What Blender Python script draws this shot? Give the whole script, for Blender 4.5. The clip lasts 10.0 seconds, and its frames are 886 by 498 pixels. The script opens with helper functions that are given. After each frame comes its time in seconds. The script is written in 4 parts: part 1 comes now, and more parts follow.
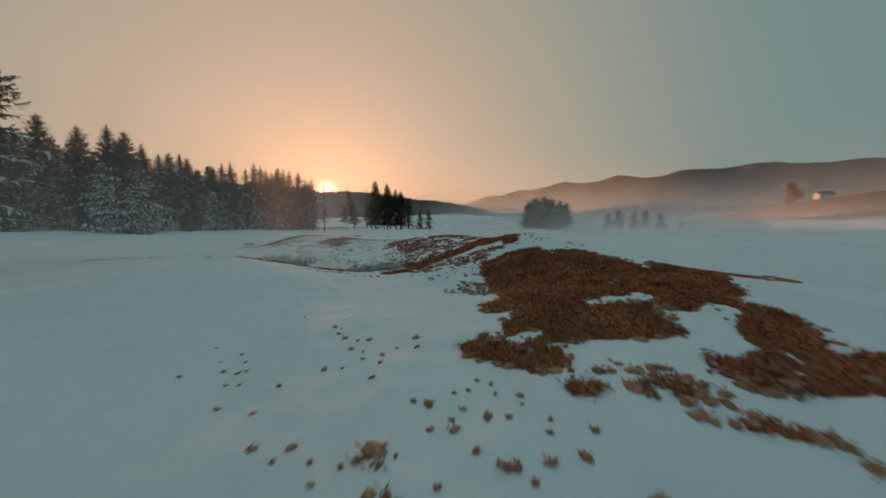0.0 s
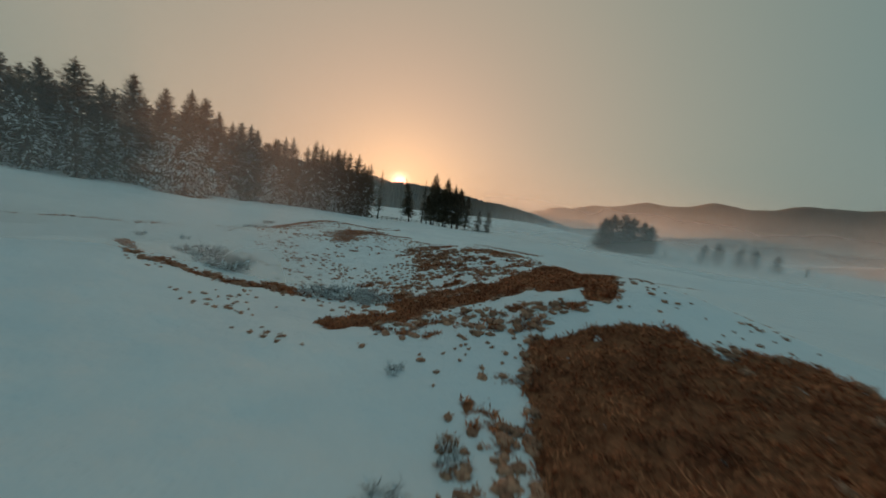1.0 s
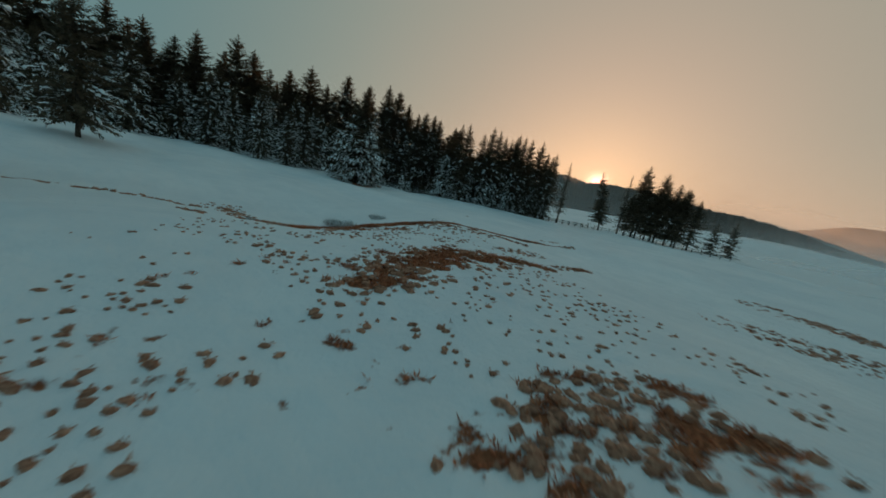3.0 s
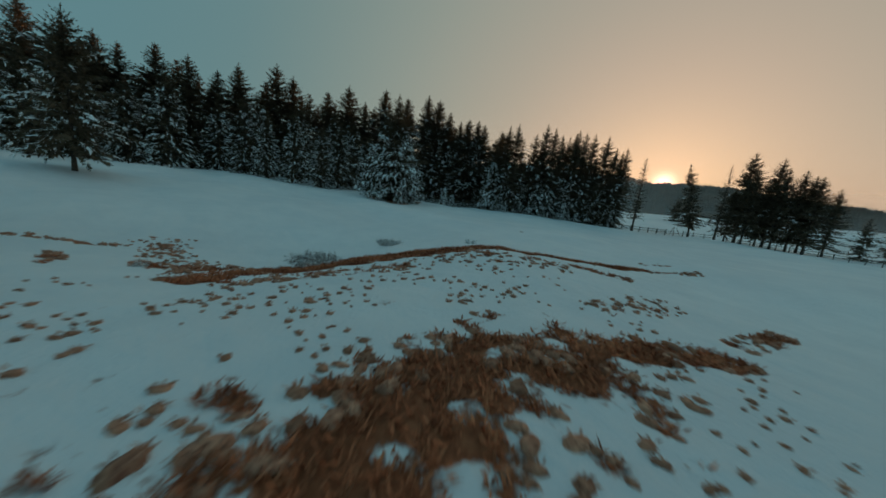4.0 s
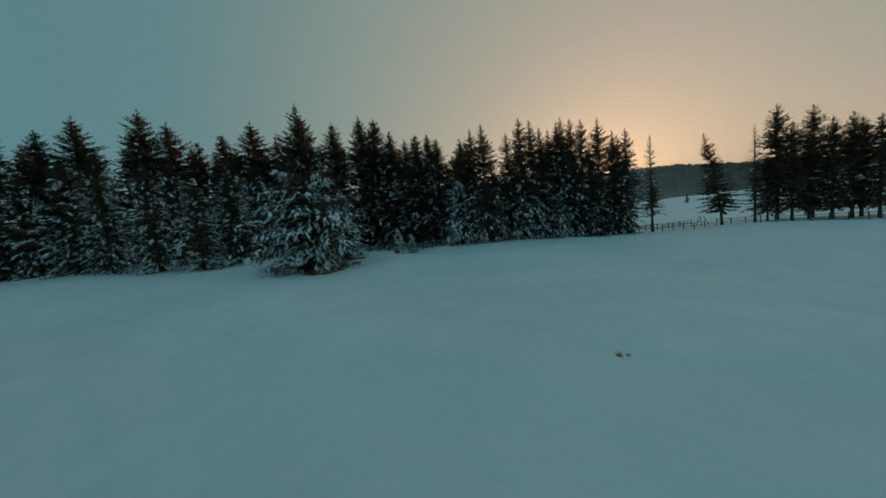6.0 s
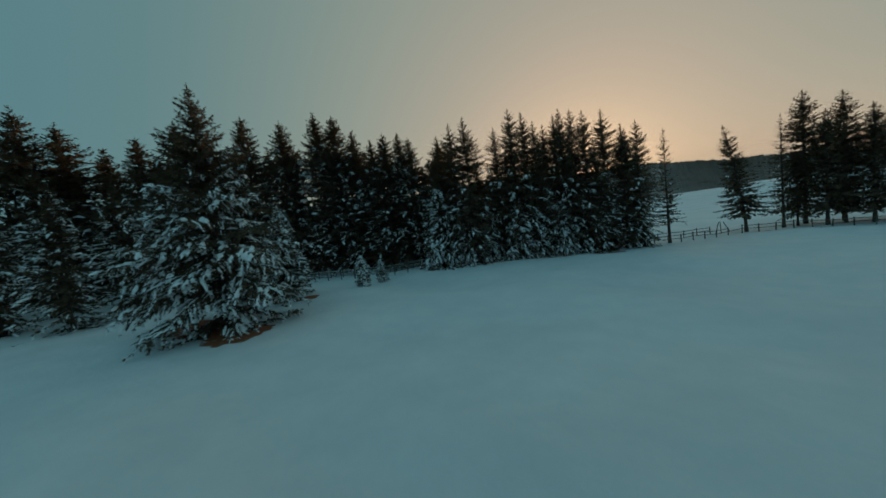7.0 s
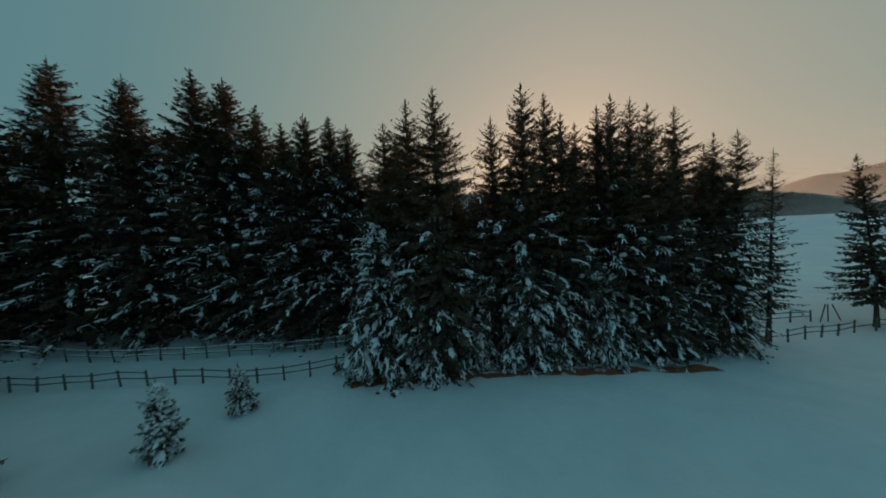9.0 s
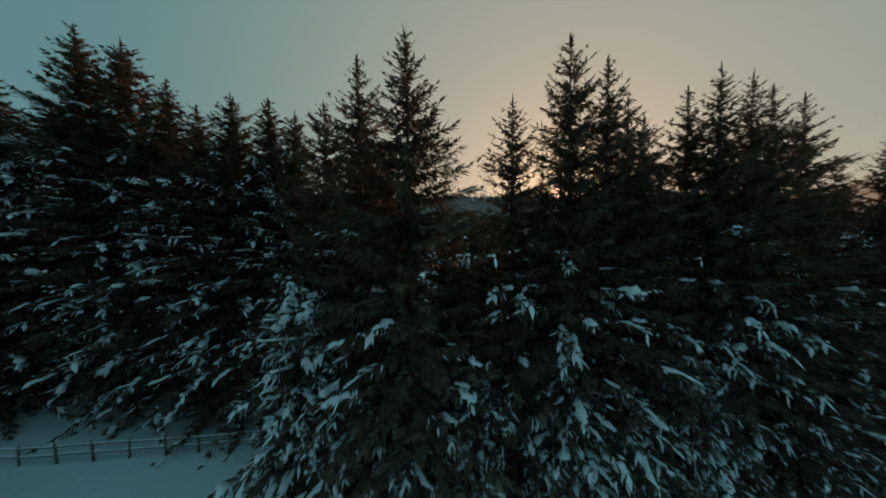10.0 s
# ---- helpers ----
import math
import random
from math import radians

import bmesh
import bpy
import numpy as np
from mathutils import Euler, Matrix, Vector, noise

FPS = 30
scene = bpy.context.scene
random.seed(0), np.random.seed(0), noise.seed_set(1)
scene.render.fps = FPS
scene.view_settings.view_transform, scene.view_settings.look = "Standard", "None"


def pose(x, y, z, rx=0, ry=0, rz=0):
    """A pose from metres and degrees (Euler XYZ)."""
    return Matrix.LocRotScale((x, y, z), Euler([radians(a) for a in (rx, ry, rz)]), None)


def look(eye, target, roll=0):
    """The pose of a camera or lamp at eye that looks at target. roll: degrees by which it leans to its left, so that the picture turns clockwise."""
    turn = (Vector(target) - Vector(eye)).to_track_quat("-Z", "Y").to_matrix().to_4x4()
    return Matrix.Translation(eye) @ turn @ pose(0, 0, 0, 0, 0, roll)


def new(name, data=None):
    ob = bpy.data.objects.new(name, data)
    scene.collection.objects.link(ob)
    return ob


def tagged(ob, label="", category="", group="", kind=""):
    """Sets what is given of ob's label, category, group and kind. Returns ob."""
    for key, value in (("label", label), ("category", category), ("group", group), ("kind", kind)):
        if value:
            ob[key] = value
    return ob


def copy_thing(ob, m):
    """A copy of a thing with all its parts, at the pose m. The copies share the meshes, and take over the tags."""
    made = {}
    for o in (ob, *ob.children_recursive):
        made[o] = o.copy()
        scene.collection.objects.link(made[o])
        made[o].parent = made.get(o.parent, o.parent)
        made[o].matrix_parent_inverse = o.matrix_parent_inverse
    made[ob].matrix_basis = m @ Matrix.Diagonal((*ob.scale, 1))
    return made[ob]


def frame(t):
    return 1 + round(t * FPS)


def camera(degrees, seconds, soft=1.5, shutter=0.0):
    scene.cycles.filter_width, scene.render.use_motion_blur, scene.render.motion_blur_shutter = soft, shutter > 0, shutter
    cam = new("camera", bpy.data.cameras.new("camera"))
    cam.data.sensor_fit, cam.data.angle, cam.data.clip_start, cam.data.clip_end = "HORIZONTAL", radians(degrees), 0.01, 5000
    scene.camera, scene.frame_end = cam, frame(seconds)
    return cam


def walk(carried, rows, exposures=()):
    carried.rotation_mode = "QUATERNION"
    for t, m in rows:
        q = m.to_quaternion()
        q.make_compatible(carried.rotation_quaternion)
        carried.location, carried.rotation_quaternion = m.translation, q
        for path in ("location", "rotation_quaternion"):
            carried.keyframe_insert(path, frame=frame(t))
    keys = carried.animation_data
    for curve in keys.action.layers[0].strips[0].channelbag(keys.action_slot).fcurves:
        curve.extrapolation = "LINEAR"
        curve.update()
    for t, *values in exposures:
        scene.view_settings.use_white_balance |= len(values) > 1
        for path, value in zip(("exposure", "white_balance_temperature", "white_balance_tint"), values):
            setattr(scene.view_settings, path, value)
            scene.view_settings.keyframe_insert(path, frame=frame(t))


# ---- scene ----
cam = camera(107.6, 10.0, soft=1.6, shutter=0.25)
METRES, EYE, TILT, LEAN, TURN = 100.0, 6.0, -5.5, 0.0, 0.0
ROWS = [
    (0.0, 0.0, 0.0, 0.0, -0.0, 0.0, 0.0),
    (0.5, 0.0078, 0.0511, 0.0054, 4.31, -0.09, -4.94),
    (1.0, 0.0117, 0.0985, 0.0118, 10.43, -0.71, -8.96),
    (1.5, 0.0093, 0.1434, 0.0179, 17.43, -2.04, -12.0),
    (2.0, 0.0009, 0.1884, 0.0227, 25.65, -3.76, -13.79),
    (2.5, -0.0144, 0.2314, 0.0268, 34.48, -5.69, -14.66),
    (3.0, -0.0361, 0.2706, 0.0297, 43.03, -7.53, -14.68),
    (4.5, -0.128, 0.3756, 0.0337, 54.59, -6.08, -8.83),
    (5.0, -0.1658, 0.4085, 0.0371, 52.57, -4.5, -4.47),
    (5.5, -0.2048, 0.443, 0.0456, 49.61, -2.62, -0.86),
    (7.0, -0.3165, 0.5545, 0.0814, 43.62, -1.04, 3.5),
    (7.5, -0.3483, 0.5947, 0.094, 42.24, -1.29, 2.65),
    (8.0, -0.3793, 0.6358, 0.1073, 41.13, -1.44, 1.55),
    (8.5, -0.4088, 0.6769, 0.1217, 40.1, -0.95, 0.67),
    (9.0, -0.4376, 0.718, 0.1352, 39.36, 0.01, -0.75),
    (9.5, -0.4659, 0.7582, 0.1493, 39.11, 0.55, -2.13),
    (10.0, -0.4948, 0.7973, 0.1659, 39.04, 0.18, -2.42),
]
walk(cam, [(t, pose(0, 0, EYE, TILT, LEAN, TURN) @ pose(METRES * x, METRES * y, METRES * z, 90 + pitch, roll, yaw)) for t, x, y, z, yaw, pitch, roll in ROWS],
     exposures=[(0.0, 0.46, 7750, 20), (1.0, 0.38, 7500, 17), (2.0, 0.34, 7300, 16), (3.0, 0.28, 6880, 11), (4.5, 0.26, 6480, 6), (7.5, 0.24, 6280, 2), (9.0, 0.24, 6220, 2), (10.0, 0.33, 6260, 1)])


# ---- world, sun ----
SUN_AZ, SUN_EL = radians(19.4), radians(4.36)
SUN_DIR = Vector((-math.sin(SUN_AZ) * math.cos(SUN_EL), math.cos(SUN_AZ) * math.cos(SUN_EL), math.sin(SUN_EL)))


def node(tree, kind, **inputs):
    n = tree.nodes.new(kind)
    for key, value in inputs.items():
        n.inputs[key.replace("_", " ")].default_value = value
    return n


def ramp(tree, stops, smooth=False):
    n = tree.nodes.new("ShaderNodeValToRGB")
    e = n.color_ramp.elements
    while len(e) < len(stops):
        e.new(0.5)
    for k, (p, c) in zip(e, stops):
        k.position, k.color = p, (*c, 1)
    n.color_ramp.interpolation = "B_SPLINE" if smooth else "LINEAR"
    return n


def math_node(tree, op, a=None, b=None):
    n = tree.nodes.new("ShaderNodeMath")
    n.operation = op
    for k, v in enumerate((a, b)):
        if v is None:
            continue
        if isinstance(v, (int, float)):
            n.inputs[k].default_value = v
        else:
            tree.links.new(v, n.inputs[k])
    return n.outputs[0]


def build_world():
    w = bpy.data.worlds.new("sky")
    scene.world = w
    w.use_nodes = True
    t = w.node_tree
    t.nodes.clear()
    sky = t.nodes.new("ShaderNodeTexSky")
    sky.sky_type, sky.sun_disc = "NISHITA", False
    sky.sun_elevation, sky.sun_rotation = SUN_EL, -SUN_AZ
    sky.dust_density = 3.0
    co = t.nodes.new("ShaderNodeTexCoord")
    dot = t.nodes.new("ShaderNodeVectorMath")
    dot.operation = "DOT_PRODUCT"
    dot.inputs[1].default_value = SUN_DIR
    t.links.new(co.outputs["Generated"], dot.inputs[0])
    angle = math_node(t, "ARCCOSINE", dot.outputs["Value"])
    part_of = math_node(t, "DIVIDE", angle, math.pi)
    r = ramp(t, [(0.0, SKY[0]), (0.06, SKY[1]), (0.14, SKY[2]), (0.24, SKY[3]), (0.36, SKY[4]), (0.55, SKY[5]), (1.0, SKY[6])], True)
    t.links.new(part_of, r.inputs[0])
    low = math_node(t, "DIVIDE", angle, radians(1.15))
    core = math_node(t, "MULTIPLY", math_node(t, "EXPONENT", math_node(t, "MULTIPLY", math_node(t, "POWER", low, 2.0), -1.0)), 3.2)
    halo = math_node(t, "MULTIPLY", math_node(t, "EXPONENT", math_node(t, "MULTIPLY", angle, -1 / radians(2.3))), 0.32)
    glow = math_node(t, "ADD", core, halo)
    tint = t.nodes.new("ShaderNodeVectorMath")
    tint.operation = "SCALE"
    tint.inputs[0].default_value = (1.0, 0.43, 0.31)
    t.links.new(glow, tint.inputs["Scale"])
    # the band of afterglow along the horizon on the sun's side
    sep = t.nodes.new("ShaderNodeSeparateXYZ")
    t.links.new(co.outputs["Generated"], sep.inputs[0])
    height = math_node(t, "MAXIMUM", sep.outputs[2], 0.0)
    band = math_node(t, "EXPONENT", math_node(t, "MULTIPLY", height, -1 / 0.13))
    near_sun = math_node(t, "EXPONENT", math_node(t, "MULTIPLY", math_node(t, "POWER", math_node(t, "DIVIDE", angle, radians(42)), 2.0), -1.0))
    dusk = t.nodes.new("ShaderNodeVectorMath")
    dusk.operation = "SCALE"
    dusk.inputs[0].default_value = (0.13, 0.075, 0.04)
    t.links.new(math_node(t, "MULTIPLY", band, near_sun), dusk.inputs["Scale"])
    warm = t.nodes.new("ShaderNodeVectorMath")
    t.links.new(tint.outputs[0], warm.inputs[0])
    t.links.new(dusk.outputs[0], warm.inputs[1])
    add = t.nodes.new("ShaderNodeVectorMath")
    t.links.new(r.outputs[0], add.inputs[0])
    t.links.new(warm.outputs[0], add.inputs[1])
    b1 = node(t, "ShaderNodeBackground", Strength=0.007)
    b2 = node(t, "ShaderNodeBackground", Strength=0.9)
    t.links.new(sky.outputs[0], b1.inputs[0])
    t.links.new(add.outputs[0], b2.inputs[0])
    both = t.nodes.new("ShaderNodeAddShader")
    t.links.new(b1.outputs[0], both.inputs[0])
    t.links.new(b2.outputs[0], both.inputs[1])
    out = t.nodes.new("ShaderNodeOutputWorld")
    t.links.new(both.outputs[0], out.inputs[0])


# the sky's colour by the angle from the sun
SKY = [(0.48, 0.345, 0.28), (0.44, 0.335, 0.272), (0.335, 0.298, 0.245), (0.222, 0.262, 0.232), (0.095, 0.184, 0.2), (0.086, 0.206, 0.248), (0.112, 0.232, 0.282)]
build_world()
sun = new("sun", bpy.data.lights.new("sun", "SUN"))
sun.data.energy, sun.data.angle, sun.data.color = 3.6, radians(0.5), (1.0, 0.5, 0.26)
sun.matrix_world = look((0, 0, 60), Vector((0, 0, 60)) - SUN_DIR)


# ---- materials ----
def material(name):
    m = bpy.data.materials.new(name)
    m.use_nodes = True
    t = m.node_tree
    return m, t, t.nodes["Principled BSDF"]


def noise_tex(t, scale, detail=4.0, rough=0.55, coords="Object"):
    n = node(t, "ShaderNodeTexNoise", Scale=scale, Detail=detail, Roughness=rough)
    co = t.nodes.new("ShaderNodeTexCoord")
    t.links.new(co.outputs[coords], n.inputs["Vector"])
    return n


def mixed(t, fac, a, b):
    n = t.nodes.new("ShaderNodeMix")
    n.data_type = "RGBA"
    for k, v in ((0, fac), (6, a), (7, b)):
        if isinstance(v, (int, float)):
            n.inputs[k].default_value = v
        elif isinstance(v, tuple):
            n.inputs[k].default_value = (*v, 1)
        else:
            t.links.new(v, n.inputs[k])
    return n.outputs[2]


def bump(t, bsdf, height, strength=0.5, distance=0.05):
    b = node(t, "ShaderNodeBump", Strength=strength, Distance=distance)
    t.links.new(height, b.inputs["Height"])
    t.links.new(b.outputs[0], bsdf.inputs["Normal"])


def noisy(name, c1, c2, scale, rough=0.85, bump_by=0.3, dist=0.02, island=0.0):
    m, t, p = material(name)
    n = noise_tex(t, scale)
    r = ramp(t, [(0.32, (0, 0, 0)), (0.68, (1, 1, 1))])
    t.links.new(n.outputs[0], r.inputs[0])
    col = mixed(t, r.outputs[0], c1, c2)
    if island:
        g = t.nodes.new("ShaderNodeNewGeometry")
        v = math_node(t, "ADD", math_node(t, "MULTIPLY", g.outputs["Random Per Island"], 2 * island), 1 - island)
        s = t.nodes.new("ShaderNodeVectorMath")
        s.operation = "SCALE"
        t.links.new(col, s.inputs[0])
        t.links.new(v, s.inputs["Scale"])
        col = s.outputs[0]
    t.links.new(col, p.inputs["Base Color"])
    p.inputs["Roughness"].default_value = rough
    p.inputs["Specular IOR Level"].default_value = 0.25
    if bump_by:
        bump(t, p, n.outputs[0], bump_by, dist)
    return m


def ground_material():
    m, t, p = material("snow_and_grass")
    a = t.nodes.new("ShaderNodeAttribute")
    a.attribute_name = "grass"
    lumps = noise_tex(t, 2.6, 3.0)
    fine = noise_tex(t, 11.0, 5.0, 0.65)
    wide = noise_tex(t, 0.12, 3.0)
    mask = math_node(t, "ADD", a.outputs["Fac"], math_node(t, "MULTIPLY", math_node(t, "SUBTRACT", lumps.outputs[0], 0.5), 0.55))
    mask = math_node(t, "ADD", mask, math_node(t, "MULTIPLY", math_node(t, "SUBTRACT", fine.outputs[0], 0.5), 0.45))
    edge = ramp(t, [(0.46, (0, 0, 0)), (0.56, (1, 1, 1))])
    t.links.new(mask, edge.inputs[0])
    g1 = ramp(t, [(0.3, (0.20, 0.058, 0.03)), (0.5, (0.43, 0.125, 0.06)), (0.7, (0.56, 0.205, 0.10))])
    t.links.new(fine.outputs[0], g1.inputs[0])
    g2 = mixed(t, wide.outputs[0], g1.outputs[0], (0.24, 0.10, 0.045))
    sn = ramp(t, [(0.3, (0.77, 0.81, 0.85)), (0.7, (0.87, 0.89, 0.91))])
    t.links.new(wide.outputs[0], sn.inputs[0])
    crust = noise_tex(t, 0.55, 6.0, 0.6)
    cr = ramp(t, [(0.35, (0.93, 0.945, 0.955)), (0.65, (1, 1, 1))])
    t.links.new(crust.outputs[0], cr.inputs[0])
    white = t.nodes.new("ShaderNodeVectorMath")
    white.operation = "MULTIPLY"
    t.links.new(sn.outputs[0], white.inputs[0])
    t.links.new(cr.outputs[0], white.inputs[1])
    t.links.new(mixed(t, edge.outputs[0], white.outputs[0], g2), p.inputs["Base Color"])
    p.inputs["Roughness"].default_value = 0.75
    p.inputs["Specular IOR Level"].default_value = 0.3
    h = math_node(t, "ADD", math_node(t, "MULTIPLY", fine.outputs[0], 0.5), math_node(t, "MULTIPLY", edge.outputs[0], -0.9))
    h = math_node(t, "ADD", h, math_node(t, "MULTIPLY", lumps.outputs[0], 1.1))
    bump(t, p, h, 0.6, 0.09)
    return m


M_GROUND = ground_material()
M_NEEDLE = noisy("spruce_needles", (0.082, 0.058, 0.042), (0.165, 0.12, 0.078), 1.2, 0.75, 0.0, island=0.45)
def let_through(m, share, colour):
    """Thin leaves: part of the light goes through."""
    t = m.node_tree
    tr = node(t, "ShaderNodeBsdfTranslucent", Color=(*colour, 1))
    mix = node(t, "ShaderNodeMixShader", Fac=share)
    t.links.new(t.nodes["Principled BSDF"].outputs[0], mix.inputs[1])
    t.links.new(tr.outputs[0], mix.inputs[2])
    t.links.new(mix.outputs[0], t.nodes["Material Output"].inputs[0])


let_through(M_NEEDLE, 0.14, (0.12, 0.10, 0.04))
M_DRY = noisy("dry_twigs", (0.045, 0.026, 0.016), (0.09, 0.055, 0.03), 2.0, 0.85, 0.0, island=0.4)
M_SNOW = noisy("branch_snow", (0.82, 0.85, 0.88), (0.91, 0.92, 0.93), 3.0, 0.7, 0.35, 0.05)
M_BARK = noisy("spruce_bark", (0.045, 0.032, 0.024), (0.12, 0.09, 0.07), 9.0, 0.9, 0.6, 0.03)
M_WOOD = noisy("grey_fence_wood", (0.08, 0.07, 0.062), (0.19, 0.17, 0.15), 7.0, 0.85, 0.4, 0.01)
M_GRASS = noisy("dry_grass", (0.28, 0.082, 0.04), (0.58, 0.20, 0.095), 0.8, 0.85, 0.0, island=0.5)
M_TUSSOCK = noisy("matted_grass", (0.27, 0.115, 0.075), (0.56, 0.29, 0.19), 14.0, 0.9, 0.8, 0.03, island=0.3)
M_HILL = noisy("forested_hill", (0.022, 0.026, 0.022), (0.06, 0.055, 0.045), 0.03, 0.95, 0.8, 6.0)
M_FARHILL = noisy("far_hill", (0.03, 0.028, 0.024), (0.07, 0.058, 0.046), 0.012, 0.95, 0.15, 4.0)
M_FOLIAGE = noisy("autumn_foliage", (0.20, 0.085, 0.03), (0.34, 0.16, 0.06), 0.8, 0.85, 0.0, island=0.4)
M_WALL = noisy("white_render", (0.72, 0.70, 0.66), (0.82, 0.80, 0.77), 1.5, 0.8, 0.2, 0.01)
M_ROOF = noisy("roof_tiles", (0.09, 0.06, 0.05), (0.16, 0.11, 0.09), 4.0, 0.8, 0.4, 0.03)
M_PANE, _t, _p = material("window_pane")
_p.inputs["Base Color"].default_value = (0.03, 0.035, 0.04, 1)
_p.inputs["Roughness"].default_value = 0.08


# ---- ground ----
def smooth(a, b, v):
    u = np.clip((v - a) / (b - a), 0, 1)
    return u * u * (3 - 2 * u)


# mounds and hollows: x, y, spread x, spread y, turn, height
MOUNDS = [
    (6, 15, 7, 8, 0, 1.6), (0, 31, 3.6, 6, 10, 1.7), (-11, 38, 6, 5, 0, 0.9), (-19.3, 44.5, 4.5, 4.5, 0, 1.1), (-16, 51, 5, 5, 0, 0.25),
    (-6, 21.5, 4, 4, 0, -0.8), (-27, 39, 6, 6, 0, -1.0), (-30, 62, 9, 6, 0, 0.6), (-45, 50, 12, 9, 0, 0.4), (-12, 62, 7, 5, 0, 0.4), (5, 300, 40, 25, 0, 6), (45, 340, 30, 22, 0, 6), (-70, 290, 50, 30, 0, 4), (-60, 370, 32, 26, 0, 4.5),
    (5.4, 21.2, 2.7, 2.7, 0, 1.0), (10, 23, 3.5, 3, 0, 0.4), (2, 14.6, 2.6, 2.6, 0, -1.0), (-11, 17, 4.5, 4.5, 0, 1.52), (-7, 28, 3.5, 3.5, 0, -0.28), (-11, 32, 4, 4, 0, 0.19), (1.5, 25, 3, 3, 0, -0.19), (-18, 29, 5, 5, 0, 0.75), (5, 28, 2.6, 2.8, 0, 0.6),
]
# the wide rise that carries the lone spruce
RISES = [(-64, 62, 10, 0.5)]


def lift(x, y):
    return sum(h * np.exp(-0.5 * ((x - cx) ** 2 + (y - cy) ** 2) / s ** 2) for cx, cy, s, h in RISES)


def terrain(x, y):
    x, y = np.asarray(x, float), np.asarray(y, float)
    z = 2.3 + 0 * x
    for cx, cy, sx, sy, turn, h in MOUNDS:
        c, s = math.cos(radians(turn)), math.sin(radians(turn))
        u, v = (x - cx) * c + (y - cy) * s, (y - cy) * c - (x - cx) * s
        z = z + h * np.exp(-0.5 * ((u / sx) ** 2 + (v / sy) ** 2))
    z = z + lift(x, y)
    s = -(x + 58) * 0.66 - (y - 62) * 0.75
    z = z + 2.0 * smooth(-8, 36, s) * smooth(-25, -55, x)
    z = z - 0.8 * smooth(90, 125, y) * smooth(-80, -45, x)
    z = z - 0.4 * smooth(12, 45, x)
    z = z + 26 * np.exp(-0.5 * (((x - 322) / 75) ** 2 + ((y - 201) / 75) ** 2))
    z = z + (0.8 * (value_noise(x / 9.0, y / 6.0, 31) - 0.5) + 0.2 * (value_noise(x / 3.4, y / 2.6, 32) - 0.5)) * smooth(12, 45, np.hypot(x + 8, y - 25)) * smooth(420, 160, np.hypot(x, y))
    z = z + 0.25 * np.sin(x * 0.11 + 1.3) * np.sin(y * 0.09 + 0.4) * smooth(10, 60, np.hypot(x + 8, y - 25))
    return z


# grass showing through, as strokes: from x, y to x, y, half width, strength
BIG_MOUND = [
    (2.9, 8.6, 3.0, 17.1, 1.0, 1.0), (4.8, 9.4, 4.5, 16.8, 1.6, 1.0), (7.2, 9.8, 7.0, 16.0, 1.7, 1.0), (8.6, 11, 11.5, 15.5, 1.4, 1.0), (2.4, 7.8, 4.8, 7.9, 1.0, 1.0), (0.9, 7.0, 2.0, 6.4, 0.6, 0.95), (1.6, 9.6, 2.6, 11, 0.6, 0.95),
    (5.6, 5.6, 8.6, 5.6, 0.75, 0.86), (7.3, 6.6, 8.4, 8.2, 0.8, 1.0), (4.0, 4.6, 5.2, 4.1, 0.22, 0.68), (5.0, 3.7, 5.9, 3.5, 0.2, 0.62), (13, 15.5, 18, 17, 0.9, 0.9), (1.4, 12.6, 1.5, 16.2, 0.7, 0.52), (2.6, 5.6, 4.2, 5.2, 0.6, 0.5), (1.0, 5.0, -1.6, 6.0, 1.0, 0.2),
]
SECOND_MOUND = [
    (-2.9, 17.8, -1.2, 19.4, 0.55, 1.0), (-1.4, 20.0, 1.4, 21.0, 0.75, 1.0), (-2.0, 20.6, 0.4, 22.4, 0.6, 0.95), (1.4, 21.6, 3.6, 22.6, 1.2, 1.0), (3.0, 20.8, 4.3, 21.0, 0.7, 1.0), (2.6, 23.4, 4.6, 26, 1.4, 1.0), (4.2, 26.0, 6.0, 29.0, 1.3, 1.0), (4.1, 19.7, 4.7, 22.4, 0.5, 1.0),
    (-1.8, 18.2, 2.8, 19.0, 0.9, 0.58), (-2.4, 23.0, 1.0, 25.0, 1.3, 0.5), (-4.0, 24.0, 2.0, 27.6, 1.6, 0.46), (-10.2, 18.1, -7.4, 19.3, 0.35, 0.62), (-7.4, 19.4, -5.6, 20.8, 0.5, 0.8), (-7.0, 20.6, -3.8, 21.6, 0.5, 0.72), (-4.8, 21.3, -2.4, 21.6, 0.5, 0.8), (-13.8, 20.2, -10.4, 18.2, 0.25, 0.5),
]
